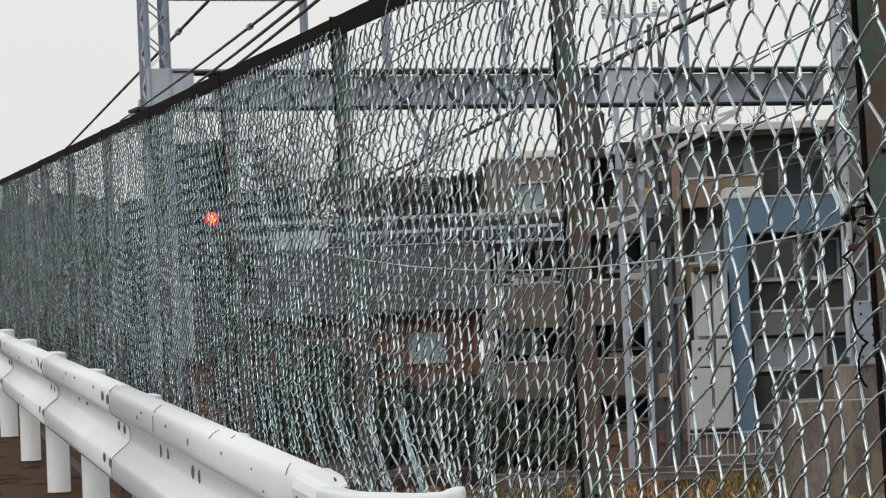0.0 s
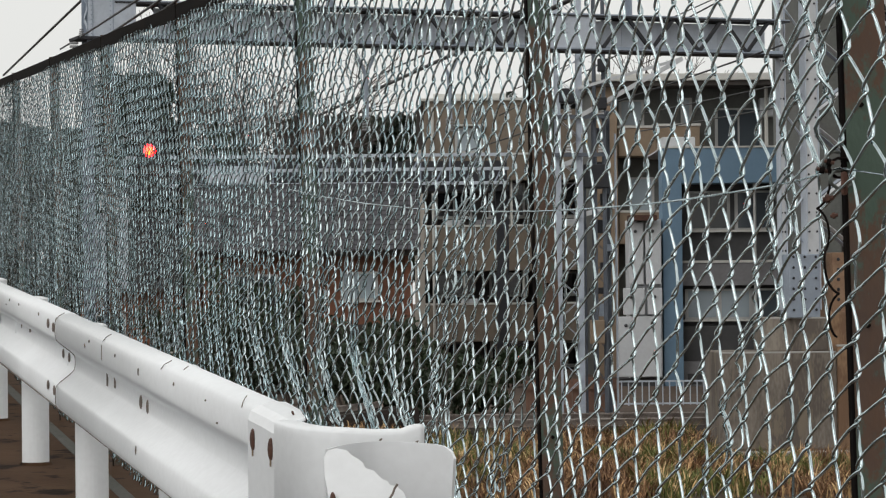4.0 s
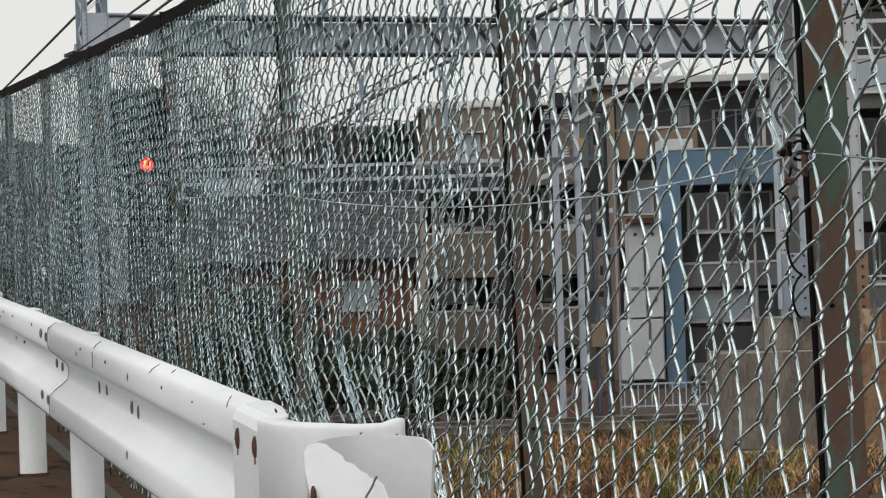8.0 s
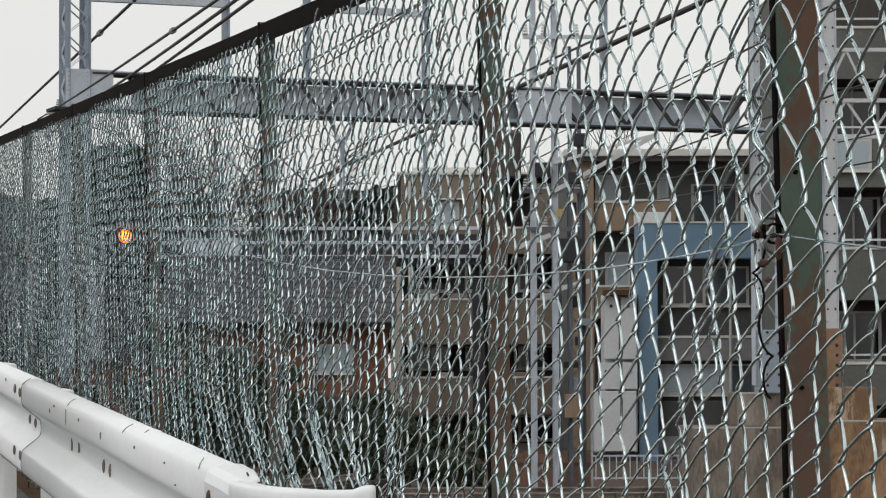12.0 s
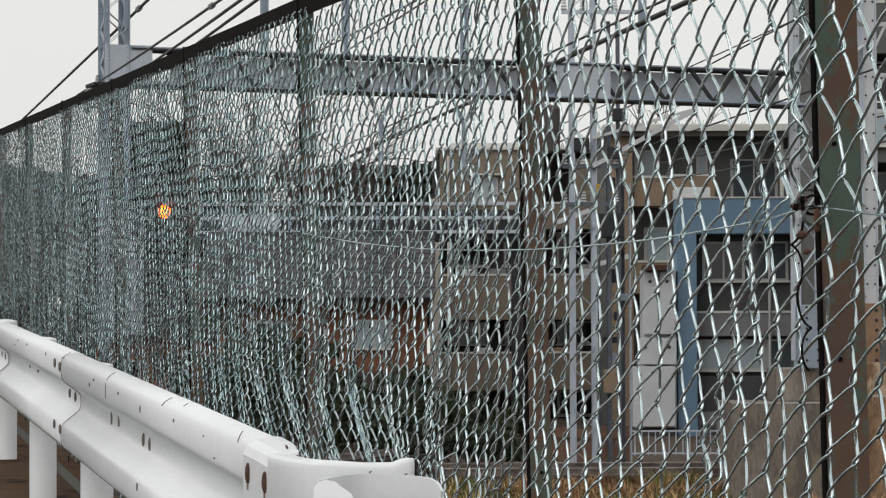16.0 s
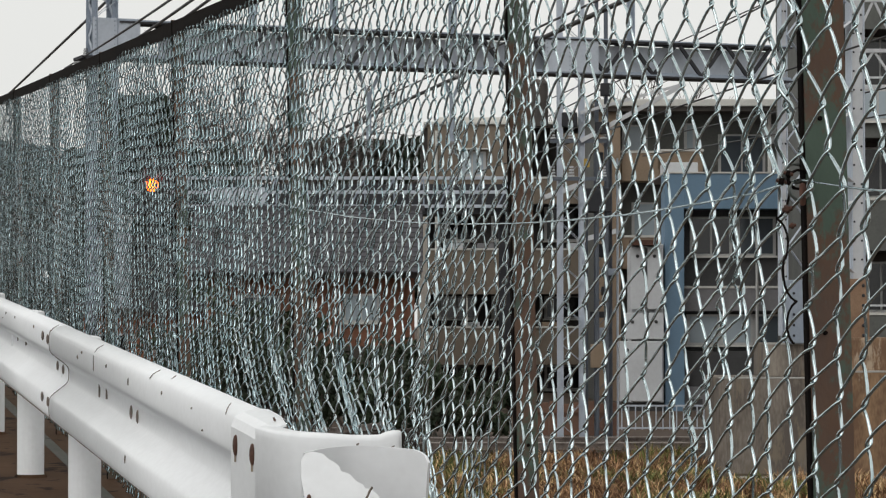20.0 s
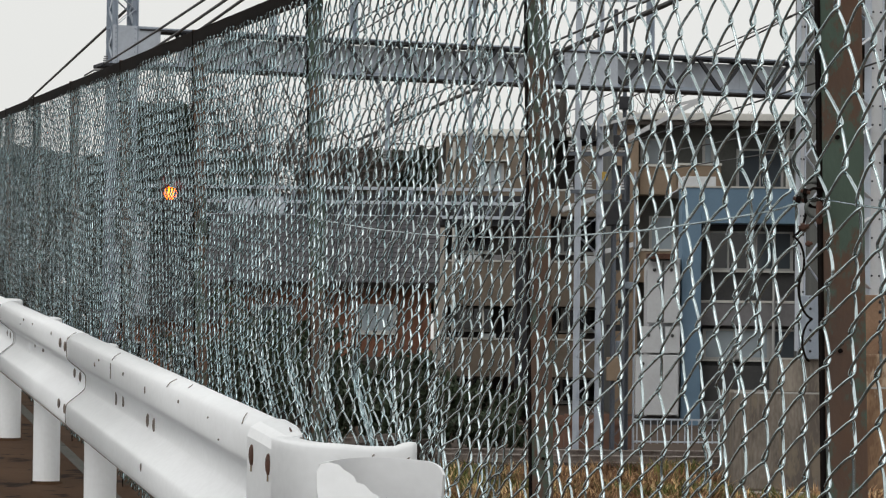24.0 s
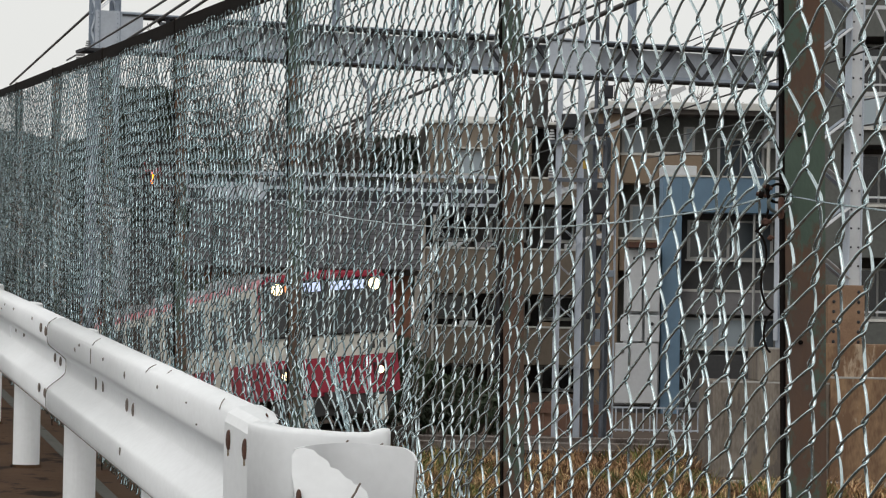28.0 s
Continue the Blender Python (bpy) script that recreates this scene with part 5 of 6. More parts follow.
def build_house():
    v = 80.0
    h = thing("slate_roofed_house", "low house with a broad slate-grey roof and orange-brown walls", "house", site(-6.4, v, -1.0))
    part("wall", block(0.3, 6.25, 1.0, 8, 0, 4.1), BRICK, h)
    part("side_wall", block(6.1, 6.3, 0.6, 1.0, 0.6, 3.9), BRICK, h)
    # pitched roof in tile courses
    roof = part("roof", block(-0.2, 6.5, 0.3, 0.5, 3.85, 4.0), HOUSE_DARK, h, "dark eaves board")
    courses = 13
    for i in range(courses):
        f0, f1 = i / courses, (i + 1) / courses
        y0, y1 = 0.1 + 4.2 * f0, 0.1 + 4.2 * f1
        z0, z1 = 4.0 + 1.95 * f0, 4.0 + 1.95 * f1
        bm = bmesh.new()
        n = 18
        for k in range(n):
            x0 = -0.25 + 6.8 * k / n
            vs = [bm.verts.new(p) for p in ((x0, y0 - 0.06, z0 + 0.035), (x0 + 6.8 / n - 0.015, y0 - 0.06, z0 + 0.035), (x0 + 6.8 / n - 0.015, y1, z1 + 0.03), (x0, y1, z1 + 0.03),
                                            (x0, y0 - 0.06, z0), (x0 + 6.8 / n - 0.015, y0 - 0.06, z0))]
            bm.faces.new((vs[0], vs[1], vs[2], vs[3]))
            bm.faces.new((vs[4], vs[5], vs[1], vs[0]))
        part("tile_course", bm, ROOF, roof, "")
    part("ridge", block(-0.3, 6.6, 4.15, 4.5, 5.9, 6.08, bevel=0.04), ROOF, h)
    part("rear_roof", block(-0.25, 6.55, 4.3, 8.3, 4.2, 5.9), ROOF, h)
    window(h, 4.3, 5.25, 2.65, 3.35, 0.98, PANE_PALE, 2)
    window(h, 1.2, 2.4, 2.4, 3.3, 0.98, PANE, 2)
    part("band", block(0.3, 6.1, 0.9, 0.995, 1.5, 1.9), HOUSE_DARK, h)
    part("lower_wall", block(0.3, 6.1, 0.85, 0.98, 0, 1.5), DIM, h)
    s = thing("small_house", "weathered brown lean-to house with dark eaves", "house", site(-10.0, 84.0, -1.0))
    part("wall", block(0, 3.6, 0.4, 5, 0, 3.0), BRICK, s)
    part("roof", block(-0.3, 3.9, 0.1, 5.2, 3.0, 3.2, m=Matrix.Translation((0, 0, 0))), ROOF, s)
    part("gutter", block(-0.3, 3.9, 0.02, 0.1, 2.9, 3.0), HOUSE_DARK, s)
    window(s, 0.5, 1.3, 1.2, 2.2, 0.38, PANE_DARK, 2)
    window(s, 2.2, 3.0, 1.2, 2.2, 0.38, PANE_PALE, 2)
    k = thing("grey_roofed_shed", "long grey metal-roofed shed behind the tracks", "shed", site(-11.0, 95.0, -1.0))
    part("wall", block(0, 6.0, 0.3, 6, 0, 5.2), DARKGREY, k)
    part("roof", block(-0.2, 6.3, 0, 6.2, 5.2, 5.5), ROOF, k)
    for i in range(14):
        part("seam", block(0.2 + i * 0.42, 0.25 + i * 0.42, 0.26, 0.299, 0.2, 5.15), STEEL_DARK, k)


def build_footbridge():
    f = thing("footbridge", "grey-blue steel footbridge parapet with lattice bars behind the houses", "footbridge", site(-9.2, 90.0, 5.3))
    n = 26
    for name, z in (("rail", 0.9), ("rail", 0.45), ("rail", 0.0)):
        bm = bmesh.new()
        cuboid(bm, 0, 12.2, -0.05, 0.05, z - 0.05, z + 0.05)
        part(name, bm, STEEL_PALE, f)
    for i in range(n):
        x = 12.2 * i / n
        bm = bmesh.new()
        bar(bm, (x, 0, 0), (x + 12.2 / n, 0, 0.9) if i % 2 else (x, 0, 0.9), 0.05, 0.05)
        part("lattice_bar", bm, STEEL, f)
    part("deck", block(0, 12.2, 0.1, 2.0, -0.25, -0.06), STEEL_DARK, f)
    part("backing_panel", block(0, 12.2, 1.9, 1.95, -0.05, 0.8), STEEL_DARK, f)
    part("panel", block(2.6, 4.4, -0.09, -0.06, 0.05, 0.6), STEEL_PALE, f, "pale blue-grey infill panel")
    for x in (0.5, 4.6, 8.6, 11.8):
        part("pier", block(x, x + 0.4, 0.6, 1.0, -6.3, -0.26), STEEL_DARK, f)


build_apartments()
build_flat_roof_block()
build_blue_building()
build_right_block()
build_house()
build_footbridge()

# ---- tracks and railside ----
def build_tracks():
    t = thing("siding_track", "rusty siding rails on worn sleepers and ballast", "railway track", site(0.0, 56.83, -1.16, 0.6) @ pose(0, 0, 0, 3.7, 0, 0), kind="structure")
    part("bed", block(0, 22, -0.6, 2.4, -0.25, 0.0, bevel=0.1), BALLAST, t)
    for y in (0.35, 1.42):
        bm = bmesh.new()
        cuboid(bm, 0, 22, y - 0.035, y + 0.035, 0.23, 0.27, bevel=0.006)
        cuboid(bm, 0, 22, y - 0.01, y + 0.01, 0.13, 0.23)
        cuboid(bm, 0, 22, y - 0.06, y + 0.06, 0.12, 0.135)
        part("rail", bm, RAIL, t)
    sl = block(-0.11, 0.11, -0.25, 2.0, 0.0, 0.12, bevel=0.01)
    first = part("sleeper", sl, SLEEPER, t)
    first.location.x = 0.3
    for i in range(1, 34):
        share("sleeper", first.data, t, pose(0.3 + i * 0.64, 0, 0))
    # running line under the train
    d = Vector((1.185, -10.39, 0)).normalized()
    ang = math.degrees(math.atan2(d.y, d.x))
    m = pose(9.8, 65.5, -1.17, 0, 0, ang) @ pose(0, 0, 0, 5.0, -3.7, 0)
    r = thing("running_track", "running rails on concrete sleepers and ballast", "railway track", m, kind="structure")
    part("bed", block(-60, 10.4, -1.5, 1.5, -0.6, -0.17, bevel=0.1), BALLAST, r)
    for y in (-0.72, 0.72):
        bm = bmesh.new()
        cuboid(bm, -60, 10.4, y - 0.035, y + 0.035, -0.04, 0.0, bevel=0.006)
        cuboid(bm, -60, 10.4, y - 0.012, y + 0.012, -0.13, -0.04)
        part("rail", bm, RAIL, r)
    first = part("sleeper", block(-0.12, 0.12, -1.2, 1.2, -0.2, -0.13, bevel=0.01), SLEEPER, r)
    first.location.x = -20
    for i in range(1, 46):
        share("sleeper", first.data, r, pose(-20 + i * 0.66, 0, 0))
    # low red-brown boards and a grey railing behind the siding
    w = thing("board_fence", "low red-brown board fence behind the siding", "fence", site(2.4, 63.0, -1.0))
    for i in range(8):
        part("board", block(i * 0.26 + 0.006, i * 0.26 + 0.25, 0, 0.04, 0.0, 0.75 + 0.03 * (i % 3)), BROWNWALL, w)
    part("rail", block(0, 2.1, -0.05, -0.003, 0.55, 0.65), BROWNWALL, w)
    g = thing("grey_railing", "thin grey metal railing before the stair tower", "railing", site(4.6, 66.0, -1.0))
    for i in range(17):
        bm = bmesh.new()
        rod(bm, (i * 0.16, 0, 0), (i * 0.16, 0, 0.62), 0.016, 6)
        part("bar", bm, STEEL_PALE, g)
    for z in (0.1, 0.62):
        bm = bmesh.new()
        bar(bm, (0, 0, z), (2.6, 0, z), 0.05, 0.04)
        part("rail", bm, STEEL_PALE, g)


build_tracks()


# ---- plants ----
def leaves(bm, centre, spread, n, size, rng, flat=0.6):
    for _ in range(n):
        while True:
            p = Vector((rng.uniform(-1, 1), rng.uniform(-1, 1), rng.uniform(-1, 1)))
            if p.length < 1:
                break
        p = Vector(centre) + Vector((p.x * spread[0], p.y * spread[1], p.z * spread[2]))
        q = Euler((rng.uniform(0, 6.3), rng.uniform(0, 6.3), rng.uniform(0, 6.3))).to_matrix()
        s = size * rng.uniform(0.6, 1.4)
        vs = [bm.verts.new(p + q @ Vector(c)) for c in ((-s, 0, 0), (0, -s * flat, s * 0.15), (s, 0, 0), (0, s * flat, s * 0.15))]
        bm.faces.new(vs)


def shrub(u, v, w, h, seed, material, label, size=0.09, count=900):
    rng = random.Random(seed)
    s = thing("shrub", label, "shrub", site(u, v, ground_z(u, v)), "shrubs along the tracks")
    for i in range(6):
        bm = bmesh.new()
        a = rng.uniform(0, 6.3)
        rod(bm, (0, 0, -0.1), (0.35 * w * math.cos(a), 0.3 * w * math.sin(a), h * rng.uniform(0.5, 0.9)), 0.03, 5, 0.008)
        part("stem", bm, BARK, s)
    bm = bmesh.new()
    for i in range(14):
        c = (rng.uniform(-0.38, 0.38) * w, rng.uniform(-0.3, 0.3) * w, h * rng.uniform(0.15, 0.85))
        r = rng.uniform(0.14, 0.26) * w
        leaves(bm, c, (r, r, r * rng.uniform(0.7, 1.2)), count // 14, size, rng)
    part("crown", bm, material, s)
    return s


def stick(verts, faces, a, b, r, sides):
    """A tapered stick from a to b, added to lists of corners and faces."""
    d = (b - a).normalized()
    s = d.orthogonal().normalized()
    c = d.cross(s)
    n = len(verts)
    for p, w in ((a, r), (b, r * 0.7)):
        verts += [p + (s * math.cos(2 * math.pi * k / sides) + c * math.sin(2 * math.pi * k / sides)) * w for k in range(sides)]
    faces += [(n + k, n + (k + 1) % sides, n + sides + (k + 1) % sides, n + sides + k) for k in range(sides)]


def bare_tree(u, v, h, seed, label, spread=0.62, depth=6):
    rng = random.Random(seed)
    t = thing("bare_tree", label, "tree", site(u, v, -1.2), "bare winter trees")
    wood, twig = ([], []), ([], [])

    def grow(p, d, length, r, level):
        q = p + d * length
        stick(*(wood if level < 3 else twig), p, q, r, 6 if level < 2 else 4 if level < 4 else 3)
        if level >= depth:
            return
        for _ in range(3 if level < 5 else 2):
            nd = (d + Vector((rng.gauss(0, spread), rng.gauss(0, spread), rng.gauss(0.12, spread * 0.6)))).normalized()
            grow(p.lerp(q, rng.uniform(0.6, 1.0)), nd, length * rng.uniform(0.62, 0.85), r * 0.62, level + 1)

    grow(Vector((0, 0, 0)), Vector((0, 0, 1)), h * 0.3, h * 0.018, 0)
    for name, (verts, faces), material, note in (("trunk", wood, BARK, ""), ("crown", twig, TWIG, "bare branching twigs")):
        me = bpy.data.meshes.new(name)
        me.from_pydata(verts, [], faces)
        me.materials.append(material)
        ob = new(name, me)
        ob.parent = t
        if note:
            ob["label"] = note


def evergreen(u, v, w, h, seed):
    rng = random.Random(seed)
    t = thing("evergreen_tree", "dense dark evergreen tree, clipped flat at the top", "tree", site(u, v, -1.2), "dark evergreens behind the houses")
    bm = bmesh.new()
    rod(bm, (0, 0, 0), (0, 0, h * 0.9), 0.16, 7, 0.06)
    for i in range(10):
        a, z = rng.uniform(0, 6.3), h * rng.uniform(0.3, 0.85)
        rod(bm, (0, 0, z), (0.4 * w * math.cos(a), 0.4 * w * math.sin(a), z + 0.4), 0.05, 5, 0.015)
    part("trunk", bm, BARK, t)
    bm = bmesh.new()
    for i in range(40):
        c = (rng.uniform(-0.42, 0.42) * w, rng.uniform(-0.3, 0.3) * w, h * rng.uniform(0.2, 0.93))
        leaves(bm, c, (w * 0.24, w * 0.24, h * 0.08), 150, 0.2, rng)
    for i in range(30):
        c = (rng.uniform(-0.5, 0.46) * w, rng.uniform(-0.3, 0.3) * w, h * rng.uniform(0.91, 0.965))
        leaves(bm, c, (w * 0.22, w * 0.2, h * 0.025), 150, 0.13, rng)
    part("crown", bm, LEAF_DARK, t)


def build_plants():
    for i, x in enumerate((-4.4, -3.5, -2.6, -1.7, -0.8)):
        evergreen(x, 124.0 + (i % 2), 1.9, 11.0, i)
    for u, v, w, h, s in ((-0.6, 74.0, 1.5, 2.1, 1), (0.35, 73.0, 1.3, 1.7, 2), (-2.6, 70.0, 1.6, 1.9, 3), (-2.3, 66.5, 1.6, 1.8, 4), (-3.1, 68.3, 1.4, 2.0, 5), (0.3, 61.6, 1.5, 1.0, 61), (-0.8, 62.6, 1.4, 1.2, 62), (1.4, 62.4, 1.2, 0.8, 63),
                          (-5.7, 78.6, 1.8, 4.0, 51), (-4.8, 78.8, 1.7, 3.7, 52), (-3.9, 78.4, 1.7, 3.9, 53), (-3.1, 78.8, 1.6, 3.3, 54), (-5.6, 77.0, 1.9, 3.1, 11), (-4.6, 76.0, 1.8, 2.8, 12), (-3.7, 77.5, 1.8, 2.6, 13), (-2.7, 76.0, 1.7, 2.2, 14), (-1.8, 77.0, 1.6, 2.0, 15),
                          (-0.9, 76.0, 1.6, 2.2, 16), (-0.1, 70.0, 1.5, 2.1, 17), (-5.0, 73.5, 1.8, 2.2, 18), (-1.2, 72.0, 1.4, 1.5, 19), (0.6, 68.0, 1.2, 1.3, 20),
                          (1.6, 69.0, 1.1, 0.9, 21), (-6.8, 78.0, 2.0, 2.6, 22), (1.4, 78.0, 1.2, 1.2, 6), (2.6, 79.0, 1.3, 1.1, 7), (-3.4, 74.0, 1.4, 2.4, 8), (-1.7, 66.0, 1.2, 1.2, 9)):
        shrub(u, v, w, h, s, LEAF, "dark leafy evergreen shrub by the tracks", 0.075, 1100)
    for i in range(9):
        evergreen(-9.3 - i * 1.15, 104.0 + 1.5 * (i % 2), 2.2, 8.6 + 1.1 * ((i * 7) % 4) / 3, 40 + i)
    for u, v, w, h, s in ((-8.6, 100.0, 5.0, 9.4, 31), (-12.0, 102.0, 5.0, 8.2, 32), (-15.5, 98.0, 5.0, 9.2, 33), (4.7, 118.0, 4.0, 12.6, 34)):
        shrub(u, v, w, h, s, LEAF_DARK, "tall dark overgrown bush behind the tracks", 0.16, 2600)
    evergreen(-10.1, 103.0, 2.4, 11.2, 71)
    evergreen(-9.4, 104.5, 2.0, 9.6, 72)
    bare_tree(-6.9, 110.0, 17.5, 3, "bare winter tree with fine branching twigs", 0.55, 7)
    bare_tree(-5.1, 113.0, 15.5, 5, "bare winter tree with fine branching twigs", 0.55, 7)
    bare_tree(-10.0, 112.0, 13.5, 8, "bare winter tree with fine branching twigs")
    bare_tree(-5.6, 118.0, 15.5, 12, "bare winter tree with fine branching twigs")
    bare_tree(10.0, 150.0, 19.0, 21, "bare reddish winter tree beyond the roofs", 0.5)
    bare_tree(12.8, 152.0, 18.5, 22, "bare reddish winter tree beyond the roofs", 0.5)
    # dry grass on the near bank
    rng = random.Random(77)
    for name, material, label, n, hh, zone in (
            ("dry_grass", STRAW, "thick dry yellow-orange grass on the railside bank", 46000, 0.34, 0),
            ("pale_grass", PALE_STRAW, "pale straw-coloured blades among the dry grass", 20000, 0.36, 2),
            ("green_grass", GRASS, "patches of green grass among the dry blades", 30000, 0.36, 1)):
        verts, faces = [], []
        for _ in range(n):
            u, v = rng.uniform(-3.0, 12.5), rng.uniform(43.0, 56.6)
            patch = noise.noise((u * 0.6, v * 0.35, 5.0)) + 0.3 * max(0.0, 1 - abs(u - 4.7) / 1.1)
            if (zone == 1 and patch < 0.12) or (zone == 0 and patch > 0.25) or (zone == 2 and noise.noise((u * 2.1, v * 1.2, 9.0)) < 0.05):
                continue
            if v > 55.0 + 1.0 * min(1, max(0, (u - 3.3) / 0.8)) + 0.9 * noise.noise((u * 1.7, 0.3, 1.0)) or noise.noise((u * 3.2, v * 2.0, 3.0)) < -0.14:
                continue
            if 5.4 < u < 11.6 and v > 49.9:
                continue
            z = ground_z(u, v)
            h = hh * rng.uniform(0.5, 1.3) * (1 + 0.5 * noise.noise((u, v, 2.0)))
            a, lean = rng.uniform(0, 6.3), rng.uniform(0.2, 1.2) * h
            dx, dy = math.cos(a), math.sin(a)
            w = rng.uniform(0.008, 0.018)
            k = len(verts)
            verts += [(u - w * dy, v + w * dx, z), (u + w * dy, v - w * dx, z), (u + 0.4 * lean * dx + w * 0.8 * dy, v + 0.4 * lean * dy, z + h * 0.6),
                      (u + 0.4 * lean * dx - w * 0.8 * dy, v + 0.4 * lean * dy, z + h * 0.6), (u + lean * dx, v + lean * dy, z + h * rng.uniform(0.75, 1.0))]
            faces += [(k, k + 1, k + 2, k + 3), (k + 3, k + 2, k + 4)]
        me = bpy.data.meshes.new(name)
        me.from_pydata(verts, [], faces)
        me.materials.append(material)
        ob = new(name, me)
        ob.matrix_basis = site(0, 0, 0)
        tagged(ob, label, "grass", kind="stuff")


build_plants()


# ---- the train ----
def build_train():
    t = thing("train", "red and ivory commuter train with lit headlights", "train")
    W, L = 1.4, 18.0   # half width, length; the front is at y = 0 and faces -y

    def prism(prof, y0, y1, tilt=0.0):
        bm = bmesh.new()
        a = [bm.verts.new((x, y0 + tilt * (z - 1.0), z)) for x, z in prof]
        b = [bm.verts.new((x, y1, z)) for x, z in prof]
        for i in range(len(prof)):
            bm.faces.new((a[i], a[(i + 1) % len(prof)], b[(i + 1) % len(prof)], b[i]))
        bm.faces.new(list(reversed(a))), bm.faces.new(b)
        bmesh.ops.recalc_face_normals(bm, faces=bm.faces)
        return bm
    lower = [(-W, 0.55), (W, 0.55), (W, 1.32), (-W, 1.32)]
    part("lower_body", prism(lower, 0.02, L), T_RED, t, "red lower body")
    belt = [(-W, 1.32), (W, 1.32), (W, 1.72), (-W, 1.72)]
    part("belt", prism(belt, 0.02, L), T_WHITE, t, "ivory belt")
    upper = [(-W, 1.72), (W, 1.72), (W * 0.985, 2.82), (-W * 0.985, 2.82)]
    part("upper_body", prism(upper, 0.14, L), T_WHITE, t, "ivory window band")
    roof = [(-W * 0.985, 2.82), (W * 0.985, 2.82), (W * 0.93, 2.94), (W * 0.72, 3.03), (0.0, 3.09), (-W * 0.72, 3.03), (-W * 0.93, 2.94)]
    part("roof_shell", prism(roof, 0.2, L), T_RED, t, "red cantrail and roof edge")
    part("roof", block(-0.9, 0.9, 1.6, L - 0.3, 3.02, 3.14, bevel=0.05), T_ROOF, t, "grey roof walk")
    for y in (4.0, 9.0, 14.0):
        part("roof_unit", block(-0.8, 0.8, y, y + 2.4, 3.1, 3.3, bevel=0.06), T_ROOF, t, "grey roof equipment")
    # front
    part("windscreen", block(-1.3, 1.3, 0.03, 0.14, 1.76, 2.88, bevel=0.03), PANE_DARK, t, "wide dark windscreen")
    for x in (-0.42, 0.42):
        part("screen_pillar", block(x - 0.025, x + 0.025, 0.0, 0.03, 1.76, 2.7), T_GREY, t)
    part("visor", block(-1.22, 1.22, 0.02, 0.24, 2.89, 3.02, bevel=0.03), T_RED, t, "red brow over the windscreen")
    for x0, x1 in ((-0.5, -0.12), (0.1, 0.5), (0.56, 0.82)):
        part("display", block(x0, x1, 0.012, 0.028, 2.66, 2.84), SIGN_GLOW, t, "lit white destination display")
    part("display", block(-0.86, -0.62, 0.012, 0.028, 2.64, 2.8), glow("display_orange", (1.0, 0.35, 0.12), 0.6), t, "dim orange service display")
    for x in (-1.03, 1.03):
        bm = bmesh.new()
        rod(bm, (x, 0.02, 2.74), (x, 0.0, 2.74), 0.12, 16)
        part("headlight", bm, WARM_GLOW, t, "lit warm headlight")
    for x in (-1.0, 1.0):
        bm = bmesh.new()
        rod(bm, (x, 0.02, 1.0), (x, -0.01, 1.0), 0.075, 16)
        part("marker_light", bm, WARM_GLOW, t, "lit warm lower headlight")
        part("lamp_bezel", block(x - 0.16, x + 0.16, 0.0, 0.018, 0.84, 1.16, bevel=0.008), T_GREY, t)
    for x0, x1 in ((-1.3, -0.5), (-0.42, 0.42), (0.5, 1.3)):
        part("front_panel", block(x0, x1, 0.0, 0.019, 0.62, 1.28, bevel=0.008), T_RED, t)
    part("side_lip", block(-1.41, -1.385, 0.03, 0.14, 1.72, 2.82), T_RED, t)
    part("side_lip", block(1.385, 1.41, 0.03, 0.14, 1.72, 2.82), T_RED, t)
    part("coupler", block(-0.22, 0.22, -0.35, 0.4, 0.35, 0.62, bevel=0.03), T_GREY, t)
    part("skirt", block(-1.25, 1.25, 0.05, 0.3, 0.14, 0.545, bevel=0.03), T_GREY, t)
    for x in (-0.7, 0.85):
        part("hose_panel", block(x, x + 0.24, 0.0, 0.045, -0.02, 0.5, bevel=0.015), T_WHITE, t, "pale step plate")
    part("underframe", block(-1.25, 1.25, 1.0, L - 0.5, 0.15, 0.54), T_GREY, t)
    # sides: windows and doors
    for s in (-1, 1):
        for k in range(9):
            y = 0.75 + k * 1.9
            if k % 3 == 1:
                d = part("door", block(s * W - 0.012, s * W + 0.012, y, y + 1.3, 0.62, 2.75, bevel=0.004), T_WHITE, t, "pale sliding door")
                for o in (0.12, 0.72):
                    part("pane", block(s * (W + 0.016) - 0.004, s * (W + 0.016) + 0.004, y + o, y + o + 0.45, 1.7, 2.55), PANE, d)
            else:
                part("window", block(s * W - 0.01, s * W + 0.01, y, y + 1.45, 1.78, 2.65, bevel=0.004), PANE_DARK if k % 2 else PANE, t, "side window")
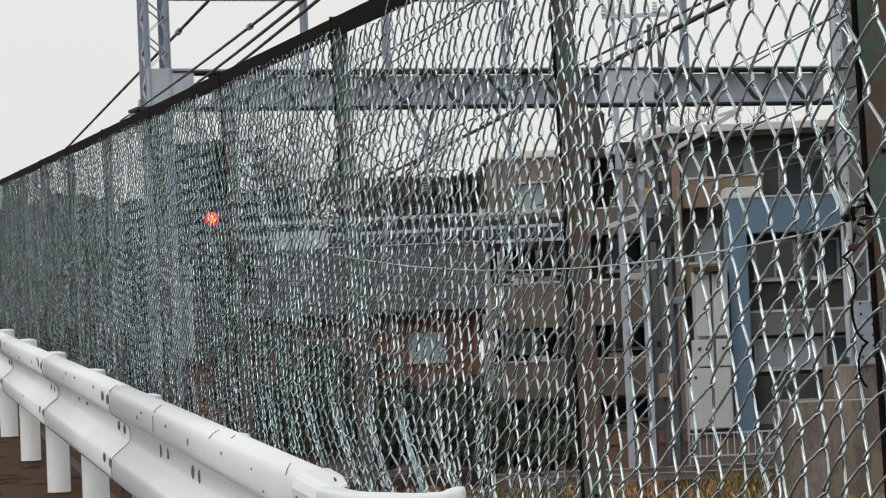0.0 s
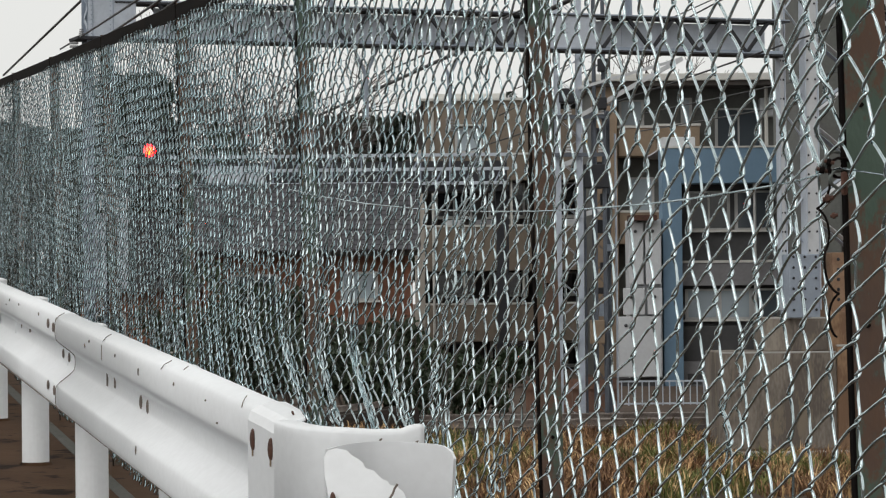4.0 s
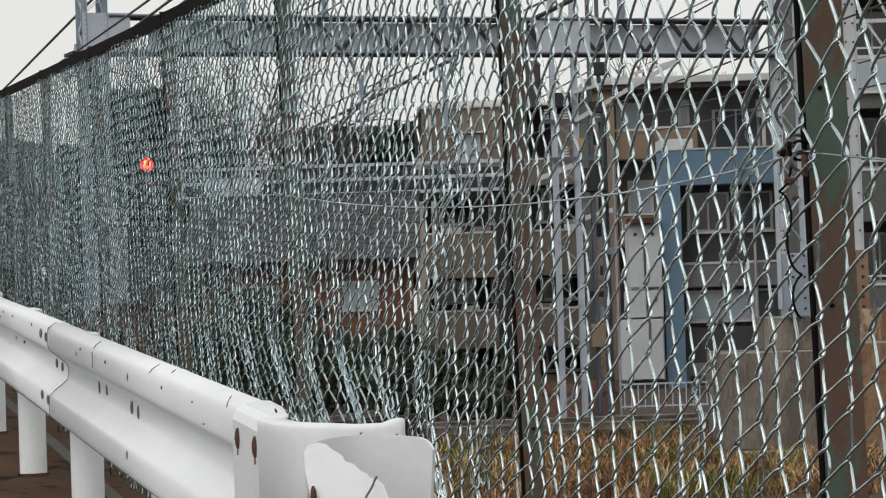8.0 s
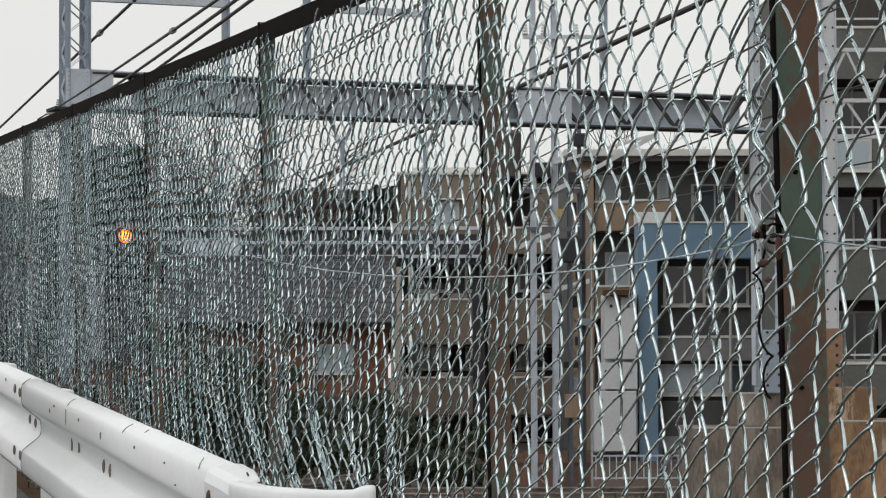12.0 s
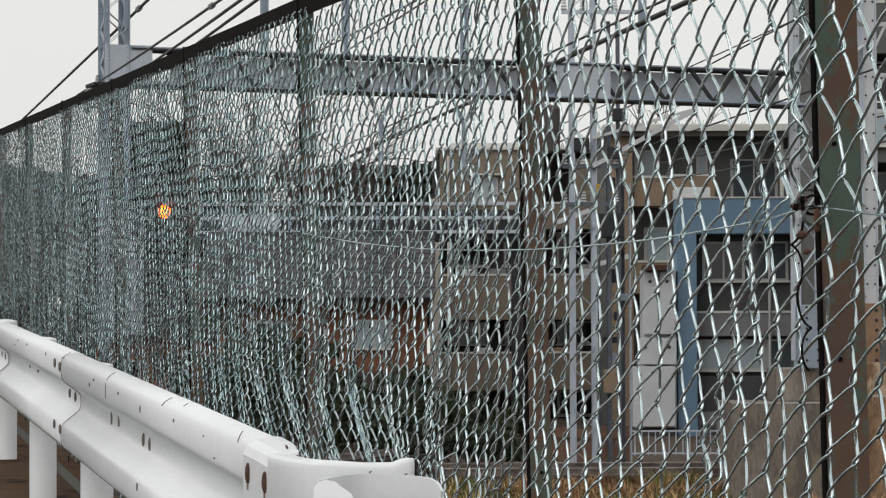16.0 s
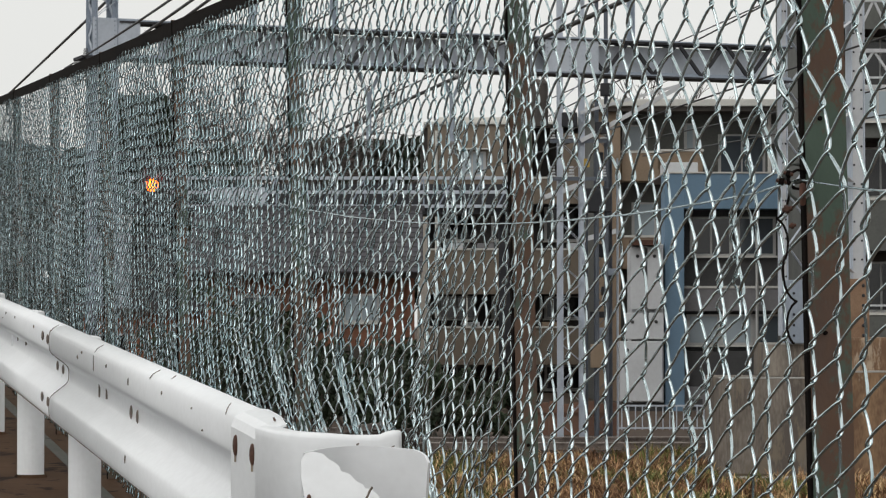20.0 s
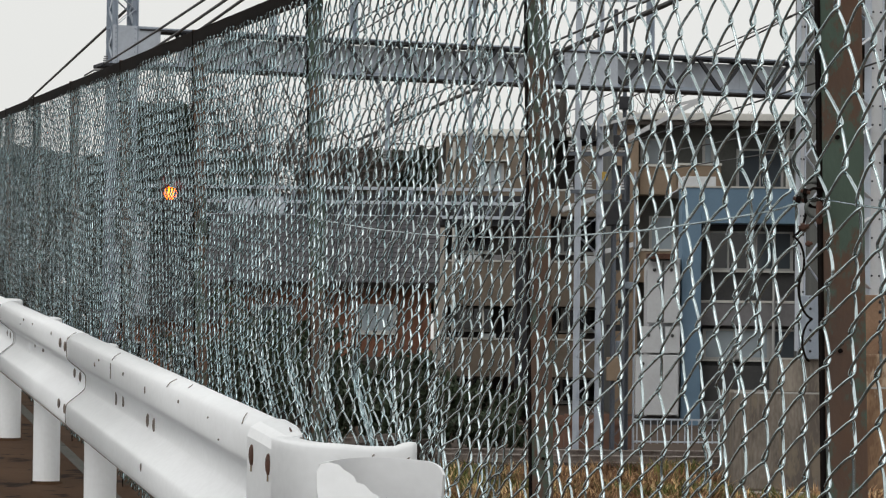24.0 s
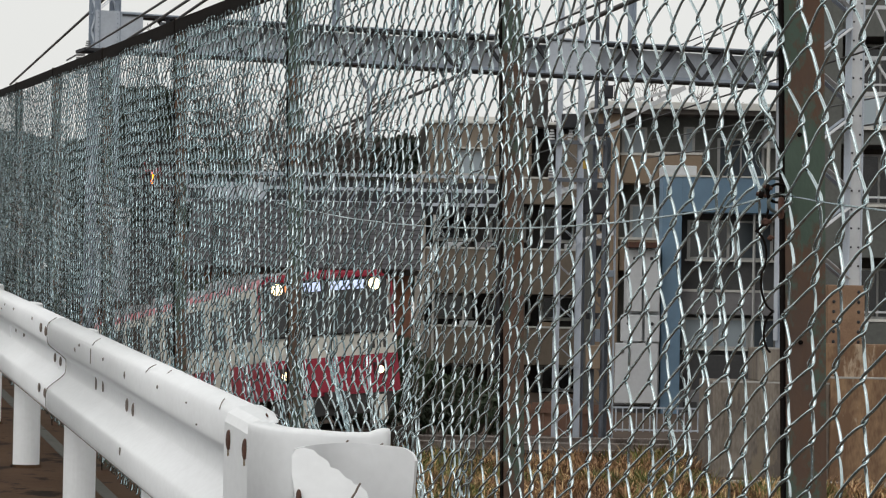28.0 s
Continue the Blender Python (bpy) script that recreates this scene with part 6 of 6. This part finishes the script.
    for y in (2.2, 4.3, 13.2, 15.3):
        for x in (-0.72, 0.72):
            bm = bmesh.new()
            rod(bm, (x - 0.06, y, 0.43), (x + 0.06, y, 0.43), 0.43, 20)
            part("wheel", bm, T_GREY, t)
    for i in range(4):
        part("mark", block(0.72 + i * 0.13, 0.8 + i * 0.13, 0.012, 0.018, 1.44, 1.6), T_GREY, t, "illegible dark marks on the ivory belt")
    # a second car behind
    for name, prof, mat in (("lower_body", lower, T_RED), ("belt", belt, T_WHITE), ("upper_body", upper, T_WHITE), ("roof_shell", roof, T_RED)):
        part(name, prism(prof, L + 0.5, L + 18.5), mat, t)
    part("gangway", block(-0.6, 0.6, L, L + 0.5, 0.7, 2.7), T_GREY, t, "dark gangway bellows")
    part("underframe", block(-1.25, 1.25, L + 1.0, L + 18.0, 0.15, 0.54), T_GREY, t)
    return t


train = build_train()


def motions():
    """The train climbs in along its track; the signal's lamps turn over and away in their hoods."""
    def at(y, lift=0.0):
        x = 9.8 + (65.5 - y) * 0.114
        z = -1.17 + (65.5 - y) * 0.065
        return pose(x, y, z + lift, -3.7, -5.0, 6.5)
    rows = [(0, at(136.0)), (21.0, at(136.0)), (23.0, at(113.0)), (25.0, at(88.6, 0.2)), (26.0, at(76.7, 0.12)), (26.5, at(71.2)), (27.0, at(65.8)), (27.5, at(60.5)), (28.0, at(55.5))]
    walk(train, rows)
    red, amber = LAMPS

    r0, a0 = red.location.copy(), amber.location.copy()
    on = lambda p, d: Matrix.Translation(p) @ pose(0, 0, 0, 0, 0, d)
    walk(red, [(0, on(r0, 0)), (11.2, on(r0, 0)), (11.27, on(r0, 60)), (11.33, on(r0, 120)), (11.4, on(r0, 180)), (28, on(r0, 180))])
    walk(amber, [(0, on(a0, 180)), (11.2, on(a0, 180)), (11.27, on(a0, 120)), (11.33, on(a0, 60)), (11.5, on(a0, 0)), (25.2, on(a0, 0)), (26.0, on(a0, 45)),
                 (27.0, on(a0, 70)), (28, on(a0, 84))])


motions()
